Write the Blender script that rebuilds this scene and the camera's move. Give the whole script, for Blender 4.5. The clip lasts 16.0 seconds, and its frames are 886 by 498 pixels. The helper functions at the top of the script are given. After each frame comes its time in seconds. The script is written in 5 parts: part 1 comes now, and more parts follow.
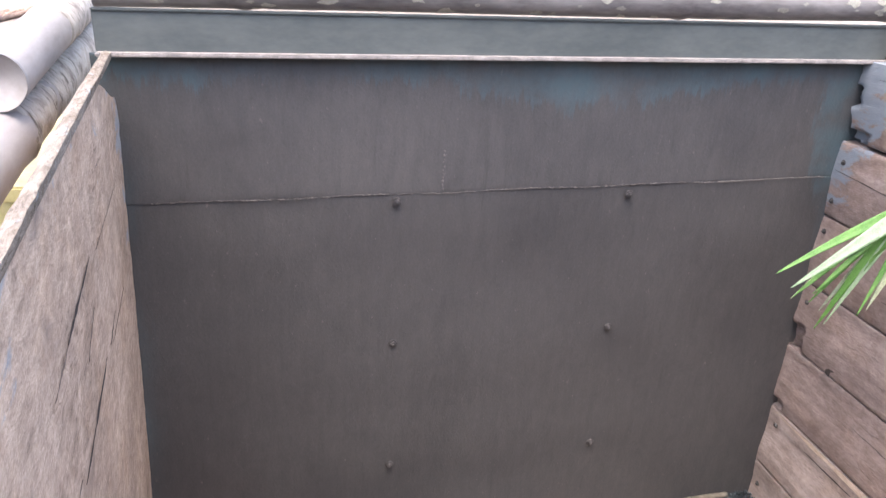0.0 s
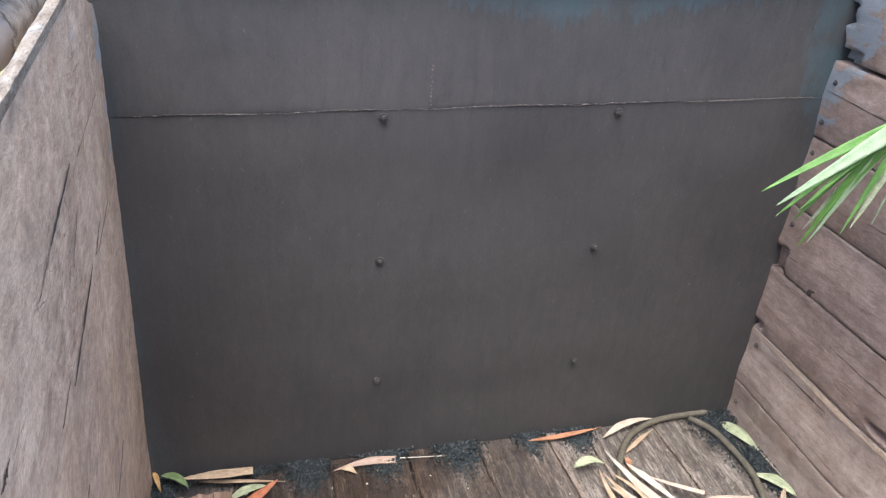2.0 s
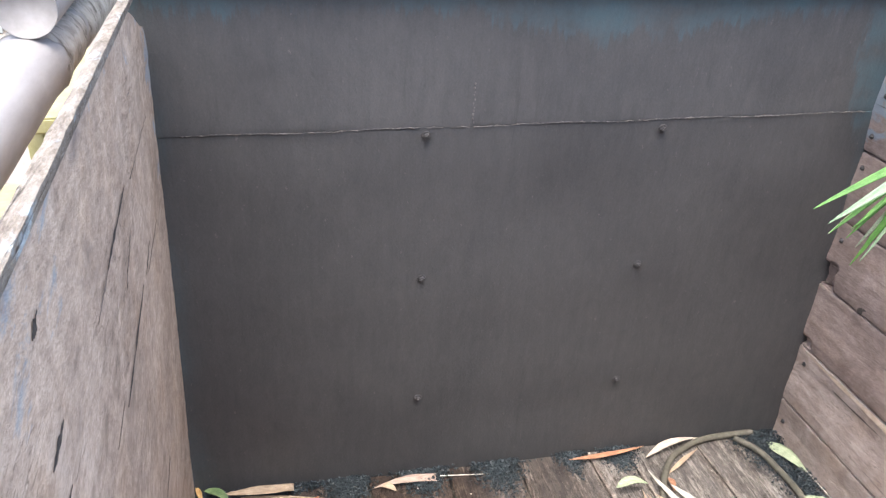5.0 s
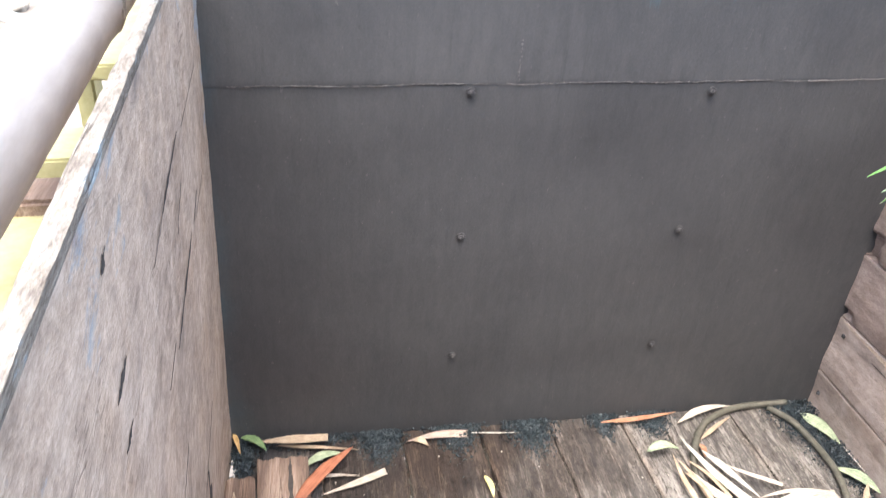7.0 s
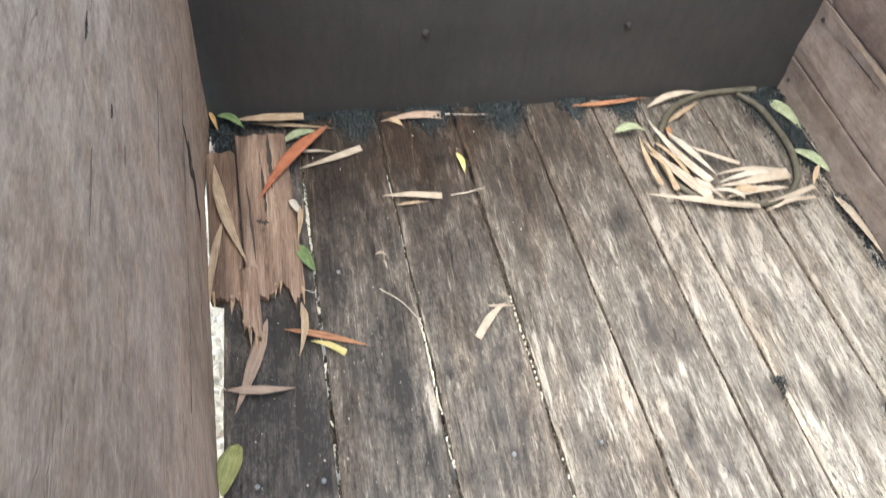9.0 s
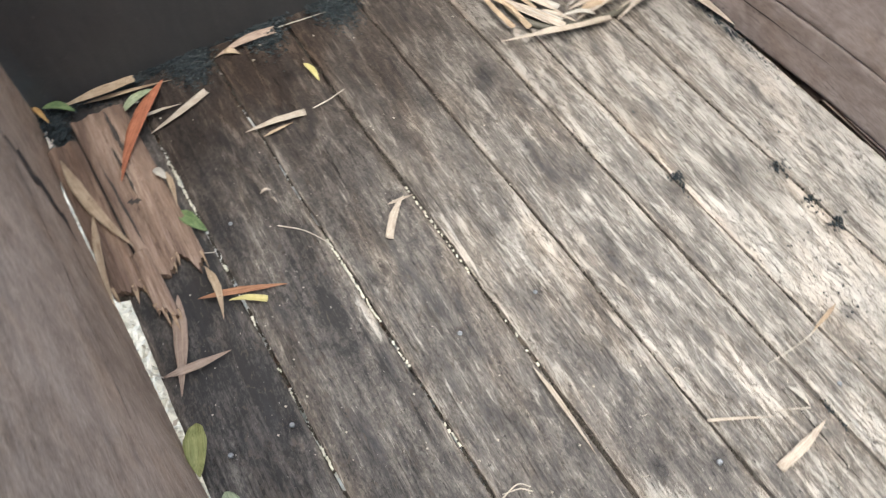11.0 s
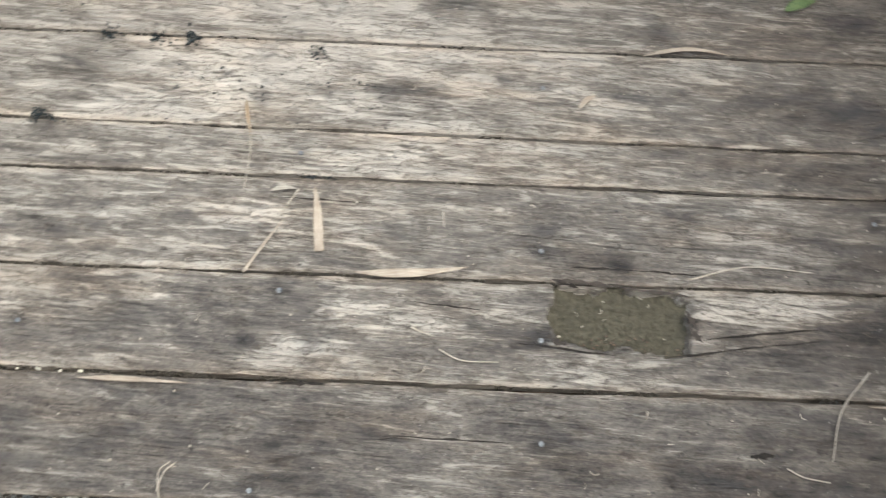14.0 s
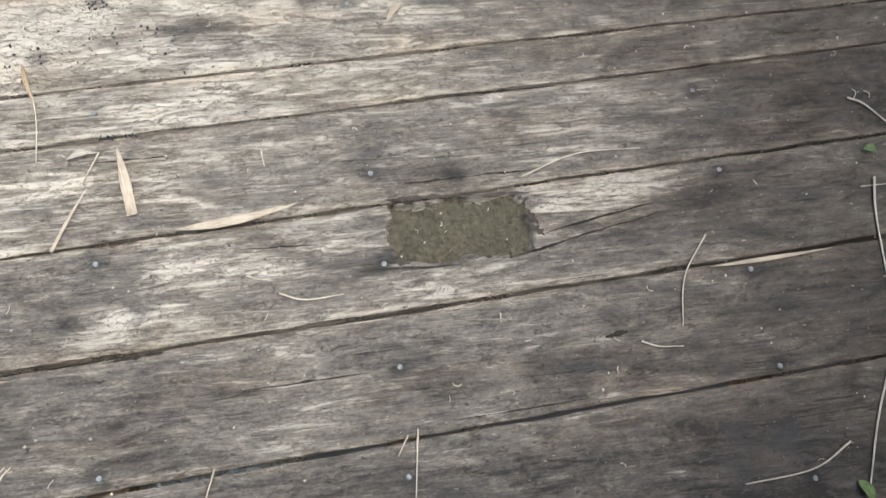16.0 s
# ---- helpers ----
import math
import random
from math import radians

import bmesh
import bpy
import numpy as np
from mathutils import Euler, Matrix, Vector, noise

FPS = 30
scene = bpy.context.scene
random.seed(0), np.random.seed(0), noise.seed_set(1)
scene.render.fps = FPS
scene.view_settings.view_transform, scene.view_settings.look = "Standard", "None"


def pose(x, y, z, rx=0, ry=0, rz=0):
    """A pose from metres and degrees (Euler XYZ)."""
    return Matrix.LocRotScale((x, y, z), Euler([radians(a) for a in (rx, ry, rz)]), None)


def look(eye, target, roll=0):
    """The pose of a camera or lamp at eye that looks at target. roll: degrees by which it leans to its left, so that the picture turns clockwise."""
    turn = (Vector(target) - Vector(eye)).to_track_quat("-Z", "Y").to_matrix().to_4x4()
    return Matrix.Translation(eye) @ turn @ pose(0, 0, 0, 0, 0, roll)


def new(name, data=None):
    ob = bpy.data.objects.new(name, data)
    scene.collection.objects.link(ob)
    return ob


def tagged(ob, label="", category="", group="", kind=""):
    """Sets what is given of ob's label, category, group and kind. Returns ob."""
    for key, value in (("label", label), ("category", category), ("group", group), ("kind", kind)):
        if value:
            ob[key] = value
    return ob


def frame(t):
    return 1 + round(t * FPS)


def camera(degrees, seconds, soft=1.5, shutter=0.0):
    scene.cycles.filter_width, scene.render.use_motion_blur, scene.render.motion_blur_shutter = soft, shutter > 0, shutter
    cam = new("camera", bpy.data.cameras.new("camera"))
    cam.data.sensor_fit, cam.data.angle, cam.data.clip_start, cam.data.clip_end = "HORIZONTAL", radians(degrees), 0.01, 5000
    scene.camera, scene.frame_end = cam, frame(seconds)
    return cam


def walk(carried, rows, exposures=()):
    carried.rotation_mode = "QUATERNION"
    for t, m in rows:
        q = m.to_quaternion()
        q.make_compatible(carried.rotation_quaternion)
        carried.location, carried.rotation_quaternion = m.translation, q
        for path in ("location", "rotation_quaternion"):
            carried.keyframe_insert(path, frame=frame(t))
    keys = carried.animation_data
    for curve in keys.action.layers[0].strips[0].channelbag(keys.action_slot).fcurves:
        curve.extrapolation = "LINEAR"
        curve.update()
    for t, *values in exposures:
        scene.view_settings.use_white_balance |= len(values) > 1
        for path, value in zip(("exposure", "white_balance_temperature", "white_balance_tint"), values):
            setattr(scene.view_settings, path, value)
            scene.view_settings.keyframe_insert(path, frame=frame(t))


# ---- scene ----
cam = camera(59.8, 16.0, soft=1.25, shutter=0.5)
PATH = [
    (0, (0.132, 0.334, 1.16), (0.585, 2.105, 0.349), 3.2),
    (0.5, (0.137, 0.323, 1.151), (0.594, 2.067, 0.284), 3.2),
    (1, (0.14, 0.318, 1.137), (0.604, 2.032, 0.216), 3.5),
    (1.5, (0.14, 0.324, 1.142), (0.612, 2.013, 0.182), 4.0),
    (2, (0.136, 0.324, 1.139), (0.604, 2.01, 0.171), 4.1),
    (2.5, (0.134, 0.329, 1.141), (0.598, 2.012, 0.165), 4.3),
    (3, (0.132, 0.33, 1.144), (0.588, 2.017, 0.171), 4.4),
    (3.5, (0.13, 0.33, 1.143), (0.573, 2.028, 0.182), 4.1),
    (4, (0.131, 0.334, 1.145), (0.559, 2.047, 0.204), 3.5),
    (6.5, (0.104, 0.336, 1.145), (0.433, 2.051, 0.169), 2.8),
    (7, (0.104, 0.336, 1.137), (0.413, 2.02, 0.103), 3.4),
    (7.5, (0.103, 0.338, 1.125), (0.381, 1.956, -0.018), 4.2),
    (8, (0.109, 0.329, 1.11), (0.382, 1.814, -0.201), 4.6),
    (8.5, (0.112, 0.291, 1.093), (0.397, 1.621, -0.373), 5.7),
    (9, (0.115, 0.273, 1.088), (0.426, 1.477, -0.478), 6.6),
    (9.5, (0.112, 0.263, 1.086), (0.43, 1.351, -0.562), 6.4),
    (9.7, (0.109, 0.263, 1.086), (0.432, 1.331, -0.573), 6.1),
    (11.8, (0.156, 0.355, 1.083), (0.607, 1.105, -0.715), -11.1),
    (12, (0.158, 0.375, 1.075), (0.592, 1.084, -0.744), -12.8),
    (12.5, (0.19, 0.38, 1.056), (0.699, 0.94, -0.795), -12.9),
    (13, (0.228, 0.296, 1.056), (0.905, 0.618, -0.798), -3.9),
    (13.5, (0.245, 0.213, 1.054), (0.979, 0.337, -0.803), 1.7),
    (14, (0.243, 0.133, 1.045), (1.007, 0.134, -0.804), 5.0),
    (14.5, (0.247, 0.095, 1.038), (1.016, -0.046, -0.802), 10.1),
    (15, (0.239, 0.054, 1.026), (0.972, -0.17, -0.822), 12.6),
    (15.5, (0.234, 0.041, 1.012), (0.92, -0.218, -0.849), 14.3),
    (16, (0.229, 0.036, 1.0), (0.856, -0.216, -0.882), 15.0),
]
EXPOSURES = [(0.0, 2.4, 6550, 15), (0.5, 2.12, 6600, 16), (1.0, 2.06, 6350, 14), (1.5, 2.07, 6350, 10), (3.5, 2.12, 6250, 9), (6.5, 2.52, 6350, 8), (7.0, 2.55, 6300, 7), (7.5, 2.70, 6350, -4), (8.0, 2.70, 6450, -3), (8.5, 2.22, 6450, 3), (9.0, 1.87, 6450, 2), (9.5, 1.82, 6400, 2), (12.0, 1.45, 6380, 3), (12.5, 1.43, 6380, 3), (13.5, 1.25, 6400, 0), (15.0, 1.38, 6330, 0), (16.0, 1.43, 6330, 0)]
walk(cam, [(t, look(eye, target, roll)) for t, eye, target, roll in PATH], EXPOSURES)

# ---- light ----
world = bpy.data.worlds.new("sky")
scene.world = world
world.use_nodes = True
wn = world.node_tree
sky = wn.nodes.new("ShaderNodeTexSky")
sky.sky_type = "NISHITA"
sky.sun_disc = False
SUN_EL, SUN_AZ = 75.0, 200.0          # azimuth: degrees from +y towards +x
sky.sun_elevation, sky.sun_rotation = radians(SUN_EL), radians(SUN_AZ)
sky.dust_density, sky.air_density, sky.ozone_density = 4.0, 1.0, 0.4
wn.nodes["Background"].inputs["Strength"].default_value = 0.15
wn.links.new(sky.outputs[0], wn.nodes["Background"].inputs["Color"])
sun_data = bpy.data.lights.new("sun", "SUN")
sun_data.energy, sun_data.angle, sun_data.color = 1.0, radians(60), (1.0, 0.97, 0.93)
sun = new("sun", sun_data)
sun_way = Vector((math.sin(radians(SUN_AZ)) * math.cos(radians(SUN_EL)), math.cos(radians(SUN_AZ)) * math.cos(radians(SUN_EL)), math.sin(radians(SUN_EL))))
sun.matrix_world = look(sun_way * 20, (0, 0, 0))


# ---- materials ----
class Nodes:
    """A small builder of node materials."""

    def __init__(self, name):
        self.m = bpy.data.materials.new(name)
        self.m.use_nodes = True
        self.t = self.m.node_tree
        self.b = self.t.nodes["Principled BSDF"]
        tc = self.t.nodes.new("ShaderNodeTexCoord")
        info = self.t.nodes.new("ShaderNodeObjectInfo")
        add = self.t.nodes.new("ShaderNodeVectorMath")
        mul = self.t.nodes.new("ShaderNodeVectorMath")
        mul.operation = "MULTIPLY"
        comb = self.t.nodes.new("ShaderNodeCombineXYZ")
        for i in range(3):
            self.t.links.new(info.outputs["Random"], comb.inputs[i])
        self.t.links.new(comb.outputs[0], mul.inputs[0])
        mul.inputs[1].default_value = (37.0, 53.0, 29.0)
        self.t.links.new(tc.outputs["Object"], add.inputs[0])
        self.t.links.new(mul.outputs[0], add.inputs[1])
        self.raw, self.co, self.rand = tc.outputs["Object"], add.outputs[0], info.outputs["Random"]

    def put(self, socket, value):
        if isinstance(value, bpy.types.NodeSocket):
            self.t.links.new(value, socket)
        else:
            socket.default_value = value

    def noise(self, scale, detail=4.0, rough=0.55, co=None, warp=0.0):
        mp = self.t.nodes.new("ShaderNodeMapping")
        mp.inputs["Scale"].default_value = scale if isinstance(scale, tuple) else (scale,) * 3
        self.t.links.new(co or self.co, mp.inputs["Vector"])
        n = self.t.nodes.new("ShaderNodeTexNoise")
        n.inputs["Scale"].default_value = 1.0
        n.inputs["Detail"].default_value = detail
        n.inputs["Roughness"].default_value = rough
        n.inputs["Distortion"].default_value = warp
        self.t.links.new(mp.outputs[0], n.inputs["Vector"])
        return n.outputs["Fac"]

    def voronoi(self, scale, feature="F1", co=None):
        mp = self.t.nodes.new("ShaderNodeMapping")
        mp.inputs["Scale"].default_value = scale if isinstance(scale, tuple) else (scale,) * 3
        self.t.links.new(co or self.co, mp.inputs["Vector"])
        n = self.t.nodes.new("ShaderNodeTexVoronoi")
        n.feature = feature
        n.inputs["Scale"].default_value = 1.0
        self.t.links.new(mp.outputs[0], n.inputs["Vector"])
        return n.outputs["Distance"]

    def ramp(self, fac, stops, smooth=False):
        r = self.t.nodes.new("ShaderNodeValToRGB")
        e = r.color_ramp.elements
        if smooth:
            r.color_ramp.interpolation = "EASE"
        for i, (p, c) in enumerate(stops):
            el = e[i] if i < 2 else e.new(p)
            el.position = p
            el.color = (*c, 1) if isinstance(c, tuple) else (c, c, c, 1)
        self.put(r.inputs[0], fac)
        return r.outputs[0]

    def mix(self, fac, a, b, mode="MIX"):
        n = self.t.nodes.new("ShaderNodeMix")
        n.data_type, n.blend_type = "RGBA", mode
        for s, v in ((n.inputs[0], fac), (n.inputs[6], a), (n.inputs[7], b)):
            if isinstance(v, tuple) and len(v) == 3:
                v = (*v, 1)
            self.put(s, v)
        return n.outputs[2]

    def math(self, op, a, b=0.0, c=0.0):
        n = self.t.nodes.new("ShaderNodeMath")
        n.operation = op
        for s, v in zip(n.inputs, (a, b, c)):
            self.put(s, v)
        return n.outputs[0]

    def xyz(self, co=None):
        n = self.t.nodes.new("ShaderNodeSeparateXYZ")
        self.t.links.new(co or self.raw, n.inputs[0])
        return n.outputs

    def done(self, color, rough=0.8, bump=None, strength=0.3, distance=0.002, metal=0.0, spec=0.3):
        self.put(self.b.inputs["Base Color"], (*color, 1) if isinstance(color, tuple) and len(color) == 3 else color)
        self.put(self.b.inputs["Roughness"], rough)
        self.put(self.b.inputs["Metallic"], metal)
        self.put(self.b.inputs["Specular IOR Level"], spec)
        if bump is not None:
            n = self.t.nodes.new("ShaderNodeBump")
            n.inputs["Strength"].default_value = strength
            n.inputs["Distance"].default_value = distance
            self.put(n.inputs["Height"], bump)
            self.t.links.new(n.outputs[0], self.b.inputs["Normal"])
        return self.m


def wood(name, dark, mid, pale, shift=0.0, blue=0.0, spots=1.0, spread=0.20, damp_shade_end=0.0, fleck=1.0, grain=1.0, short=1.0, wet_shade_far=0.0,
         stain=0.0, stain_col=(0.070, 0.067, 0.068), blue_end=0.0, blue_col=(0.16, 0.27, 0.35)):
    """Weathered boards with the grain along y: bleached fibres, long damp stains, checks and black specks."""
    n = Nodes(name)
    blotch = n.noise((19, 7.0 * short, 19), 7, 0.70, warp=0.7)
    patch = n.noise((4.2, 1.8 * short, 4.2), 3, 0.5)
    strand = n.noise((115, 13.0 * short, 115), 6, 0.72, warp=0.3)
    fibre = n.noise((480, 60 * short, 480), 3, 0.7)
    f = n.math("MULTIPLY_ADD", blotch, 0.60, n.math("MULTIPLY_ADD", patch, 0.40, n.math("MULTIPLY_ADD", strand, 1.20 * grain, n.math("MULTIPLY", fibre, 0.72 * grain))))
    f = n.math("ADD", f, 0.5 - 0.50 - 0.96 * grain + shift)
    f = n.math("MULTIPLY_ADD", n.math("ADD", n.rand, -0.5), 0.06, f)
    col = n.ramp(f, [(0.5 - spread, dark), (0.5 + spread, pale), (0.5, mid)])
    bleach = n.ramp(n.noise((170, 20 * short, 170), 5, 0.75), [(0.57, 0.0), (0.64, 1.0)])
    col = n.mix(n.math("MULTIPLY", bleach, 0.55 * fleck), col, tuple(min(0.8, 1.12 * v) for v in pale))
    warm = n.noise((7, 2.2 * short, 7), 5, 0.65)
    col = n.mix(n.math("MULTIPLY", n.ramp(warm, [(0.5, 0.0), (0.72, 1.0)]), 0.45), col, (1.0, 0.86, 0.70), "MULTIPLY")
    # long soft stains with the grain, broken up by it
    s1 = n.math("MULTIPLY_ADD", n.noise((11, 2.6 * short, 11), 6, 0.62, warp=0.5), 0.80, n.math("MULTIPLY_ADD", strand, 0.16, n.math("MULTIPLY", fibre, 0.08)))
    s1 = n.math("ADD", s1, stain)
    if damp_shade_end:
        y = n.xyz()[1]
        edge = n.math("MULTIPLY_ADD", n.noise((8, 2.5, 8), 5, 0.65), 0.8, n.math("MULTIPLY", y, -0.75))
        s1 = n.math("MULTIPLY_ADD", n.ramp(edge, [(0.50, 0.0), (0.95, 1.0)]), damp_shade_end, s1)
    amount = n.ramp(s1, [(0.53, 0.0), (0.66, 1.0)])
    soaked = n.mix(1.0, stain_col, n.mix(0.65, (1.0, 1.0, 1.0), n.ramp(f, [(0.28, 0.45), (0.72, 1.75)])), "MULTIPLY")
    col = n.mix(n.math("MULTIPLY", amount, 0.85), col, soaked)
    check = n.noise((110, 3.0 * short, 110), 2, 0.5, warp=0.25)
    check = n.ramp(check, [(0.485, 0.0), (0.5, 1.0), (0.515, 0.0)])
    gate = n.ramp(n.noise((8, 5, 8), 2), [(0.5, 0.0), (0.62, 1.0)])
    lines = n.math("MULTIPLY", check, gate)
    col = n.mix(n.math("MULTIPLY", lines, 0.55), col, tuple(0.5 * v for v in dark))
    speck = n.ramp(n.noise((170, 90, 170), 4, 0.7), [(0.61, 0.0), (0.67, 1.0)])
    col = n.mix(n.math("MULTIPLY", speck, 0.55 * spots), col, (0.045, 0.042, 0.043))
    if wet_shade_far:
        y2 = n.xyz()[1]
        soak_shade = n.math("MULTIPLY_ADD", n.noise((14, 4, 14), 6, 0.7), 0.55, n.math("ADD", y2, -1.02))
        col = n.mix(n.math("MULTIPLY", n.ramp(soak_shade, [(0.12, 0.0), (0.58, 1.0)]), wet_shade_far), col, (0.31, 0.225, 0.185), "MULTIPLY")
    if blue:
        z = n.xyz()[2]
        flake = n.noise((26, 12, 26), 6, 0.7, warp=0.5)
        m = n.math("MULTIPLY_ADD", n.math("ADD", z, -0.80), 1.4 * blue, flake)
        if blue_end:
            y3 = n.xyz()[1]
            m = n.math("MULTIPLY_ADD", n.math("MAXIMUM", n.math("ADD", y3, -1.36), 0.0), blue_end, n.math("MULTIPLY_ADD", n.math("MINIMUM", n.math("ADD", z, -0.62), 0.0), 0.9, m))
        m = n.ramp(m, [(0.70, 0.0), (0.78, 1.0)])
        col = n.mix(n.math("MULTIPLY", m, 0.68), col, blue_col)
    h = n.math("MULTIPLY_ADD", strand, 1.0, n.math("MULTIPLY_ADD", fibre, 0.55, n.math("MULTIPLY_ADD", bleach, 0.2, n.math("MULTIPLY", lines, -1.2))))
    return n.done(col, n.ramp(blotch, [(0.3, 0.75), (0.7, 0.95)]), h, 0.9 * grain, 0.0028, spec=0.22)


def floor_wood(name, tone0, wet_shade_far=0.9):
    """Trodden floor boards, grain along y: bleached flaking wear over grey wood, frayed edges, inky stains, damp and
    painted shade at the smooth near end and the far end.
    """
    n = Nodes(name)

    def attr(key):
        a = n.t.nodes.new("ShaderNodeAttribute")
        a.attribute_name = key
        return a.outputs["Fac"]

    def bring(value, fac, tone):
        return n.math("MULTIPLY_ADD", n.math("ADD", fac, -0.5), value, tone)

    edge, mark = attr("edge"), attr("mark")
    x, y, z = n.xyz()
    wide = n.noise((5.5, 2.2, 5.5), 4, 0.55, warp=0.6)
    blot = n.noise((30, 9, 30), 7, 0.66, warp=1.2)
    worn = n.noise((80, 11, 80), 8, 0.66, warp=1.0)
    strand = n.noise((300, 3.0, 300), 5, 0.62, warp=0.12)
    fibre = n.noise((760, 18, 760), 5, 0.70)
    crumble = n.noise((190, 95, 190), 5, 0.70, warp=1.0)
    # damp plus painted shade darken the near end; dirt closes its grain
    damp_shade = n.math("MULTIPLY_ADD", n.noise((6, 2.0, 6), 5, 0.6), 0.50, n.math("MULTIPLY_ADD", y, -0.80, n.math("MULTIPLY", x, -0.06)))
    damp_shade = n.ramp(damp_shade, [(0.28, 0.0), (0.86, 1.0)], smooth=True)
    tone = bring(0.85, wide, tone0)
    tone = bring(1.10, blot, tone)
    tone = n.math("MULTIPLY_ADD", mark, n.math("MULTIPLY_ADD", worn, 4.0, -1.2), tone)
    tone = n.math("MULTIPLY_ADD", damp_shade, -0.23, tone)
    fray = n.math("MULTIPLY_ADD", n.noise((40, 9, 40), 5, 0.7), 0.030, n.math("MULTIPLY", edge, -1.0))
    tone = n.math("MULTIPLY_ADD", n.ramp(fray, [(0.001, 0.0), (0.014, 1.0)]), 0.16, tone)
    # a bleached field where the boards are trodden most
    field = n.math("SQRT", n.math("ADD", n.math("POWER", n.math("ADD", x, -1.10), 2.0), n.math("MULTIPLY", n.math("POWER", n.math("ADD", y, -0.52), 2.0), 0.22)))
    field = n.math("MULTIPLY_ADD", n.noise((11, 4, 11), 5, 0.6), 0.22, field)
    field = n.ramp(field, [(0.20, 1.0), (0.50, 0.0)], smooth=True)
    tone = n.math("MULTIPLY_ADD", field, 0.22, tone)
    broad = tone
    fine = bring(1.15, worn, bring(0.42, strand, bring(0.40, fibre, n.math("MULTIPLY", n.math("ADD", crumble, -0.5), 1.05))))
    tone = n.math("MULTIPLY_ADD", fine, n.math("MULTIPLY_ADD", field, -0.40, n.math("MULTIPLY_ADD", damp_shade, -0.50, 0.86)), tone)
    col = n.ramp(tone, [(0.10, (0.044, 0.043, 0.044)), (1.0, (0.54, 0.504, 0.458)), (0.36, (0.116, 0.107, 0.102)), (0.62, (0.232, 0.213, 0.194))])
    # bleached wood fibre that has lifted, in ragged patches on the dry boards
    lift = n.math("MULTIPLY_ADD", broad, 0.30, n.math("MULTIPLY_ADD", worn, 0.62, n.math("MULTIPLY_ADD", fibre, 0.22, n.math("MULTIPLY", strand, 0.20))))
    lift = n.ramp(lift, [(0.715, 0.0), (0.785, 1.0)])
    pale = n.mix(n.noise((12, 5, 12), 3), (0.60, 0.555, 0.502), (0.60, 0.580, 0.548))
    col = n.mix(n.math("MULTIPLY", lift, 0.58), col, pale)
    warm = n.ramp(n.noise((14, 3, 14), 5, 0.65), [(0.50, 0.0), (0.68, 1.0)])
    col = n.mix(n.math("MULTIPLY", warm, 0.55), col, (1.0, 0.89, 0.79), "MULTIPLY")
    # brown dirt along the joints and over the damp, shaded end
    dirt = n.math("MULTIPLY_ADD", n.noise((60, 16, 60), 5, 0.7), 0.020, n.math("MULTIPLY", edge, -1.0))
    col = n.mix(n.math("MULTIPLY", n.ramp(dirt, [(0.0, 0.0), (0.008, 1.0)]), 0.20), col, (0.80, 0.62, 0.46), "MULTIPLY")
    col = n.mix(n.math("MULTIPLY", damp_shade, 0.50), col, (1.0, 0.91, 0.80), "MULTIPLY")
    # inky stains, soft and roundish, and small black pits
    ink = n.math("MULTIPLY_ADD", n.noise((19, 9, 19), 6, 0.62, warp=0.4), 0.85, n.math("MULTIPLY_ADD", n.math("ADD", edge, -0.035), 1.5, n.math("MULTIPLY", crumble, 0.15)))
    col = n.mix(n.math("MULTIPLY", n.ramp(ink, [(0.56, 0.0), (0.70, 1.0)]), 0.75), col, (0.056, 0.056, 0.062))
    pit = n.ramp(n.noise((140, 80, 140), 4, 0.72), [(0.63, 0.0), (0.67, 1.0)])
    col = n.mix(n.math("MULTIPLY", pit, 0.75), col, (0.040, 0.038, 0.039))
    chip = n.ramp(n.noise((210, 95, 210), 3, 0.6), [(0.695, 0.0), (0.72, 1.0)])
    col = n.mix(n.math("MULTIPLY", chip, 0.5), col, pale)
    # curled flake edges: short dark lines, most of them on the bleached wood
    flake = n.noise((120, 34, 120), 4, 0.62, warp=1.6)
    lines = n.ramp(flake, [(0.470, 0.0), (0.5, 1.0), (0.522, 0.0)])
    lines = n.math("MULTIPLY", lines, n.ramp(n.math("MULTIPLY_ADD", broad, 0.25, n.noise((55, 20, 55), 4, 0.65)), [(0.58, 0.0), (0.72, 1.0)]))
    col = n.mix(n.math("MULTIPLY", lines, 0.72), col, (0.095, 0.076, 0.060))
    scab = n.ramp(n.noise((105, 40, 105), 5, 0.68, warp=0.8), [(0.585, 0.0), (0.635, 1.0)])
    col = n.mix(n.math("MULTIPLY", scab, 0.60), col, (0.125, 0.105, 0.088))
    check = n.ramp(n.noise((150, 2.4, 150), 2, 0.5, warp=0.3), [(0.488, 0.0), (0.5, 1.0), (0.512, 0.0)])
    check = n.math("MULTIPLY", check, n.ramp(n.noise((8, 4, 8), 2), [(0.52, 0.0), (0.62, 1.0)]))
    col = n.mix(n.math("MULTIPLY", check, 0.6), col, (0.045, 0.040, 0.036))
    # wet brown and painted shade towards the sheet, least by the plank side
    soak_shade = n.math("MULTIPLY_ADD", n.noise((13, 4, 13), 6, 0.7), 0.60, n.math("ADD", y, -1.03))
    soak_shade = n.math("MULTIPLY", n.ramp(soak_shade, [(0.10, 0.0), (0.62, 1.0)]), n.ramp(x, [(0.40, wet_shade_far), (0.85, 0.55 * wet_shade_far)]))
    col = n.mix(soak_shade, col, (0.185, 0.135, 0.112), "MULTIPLY")
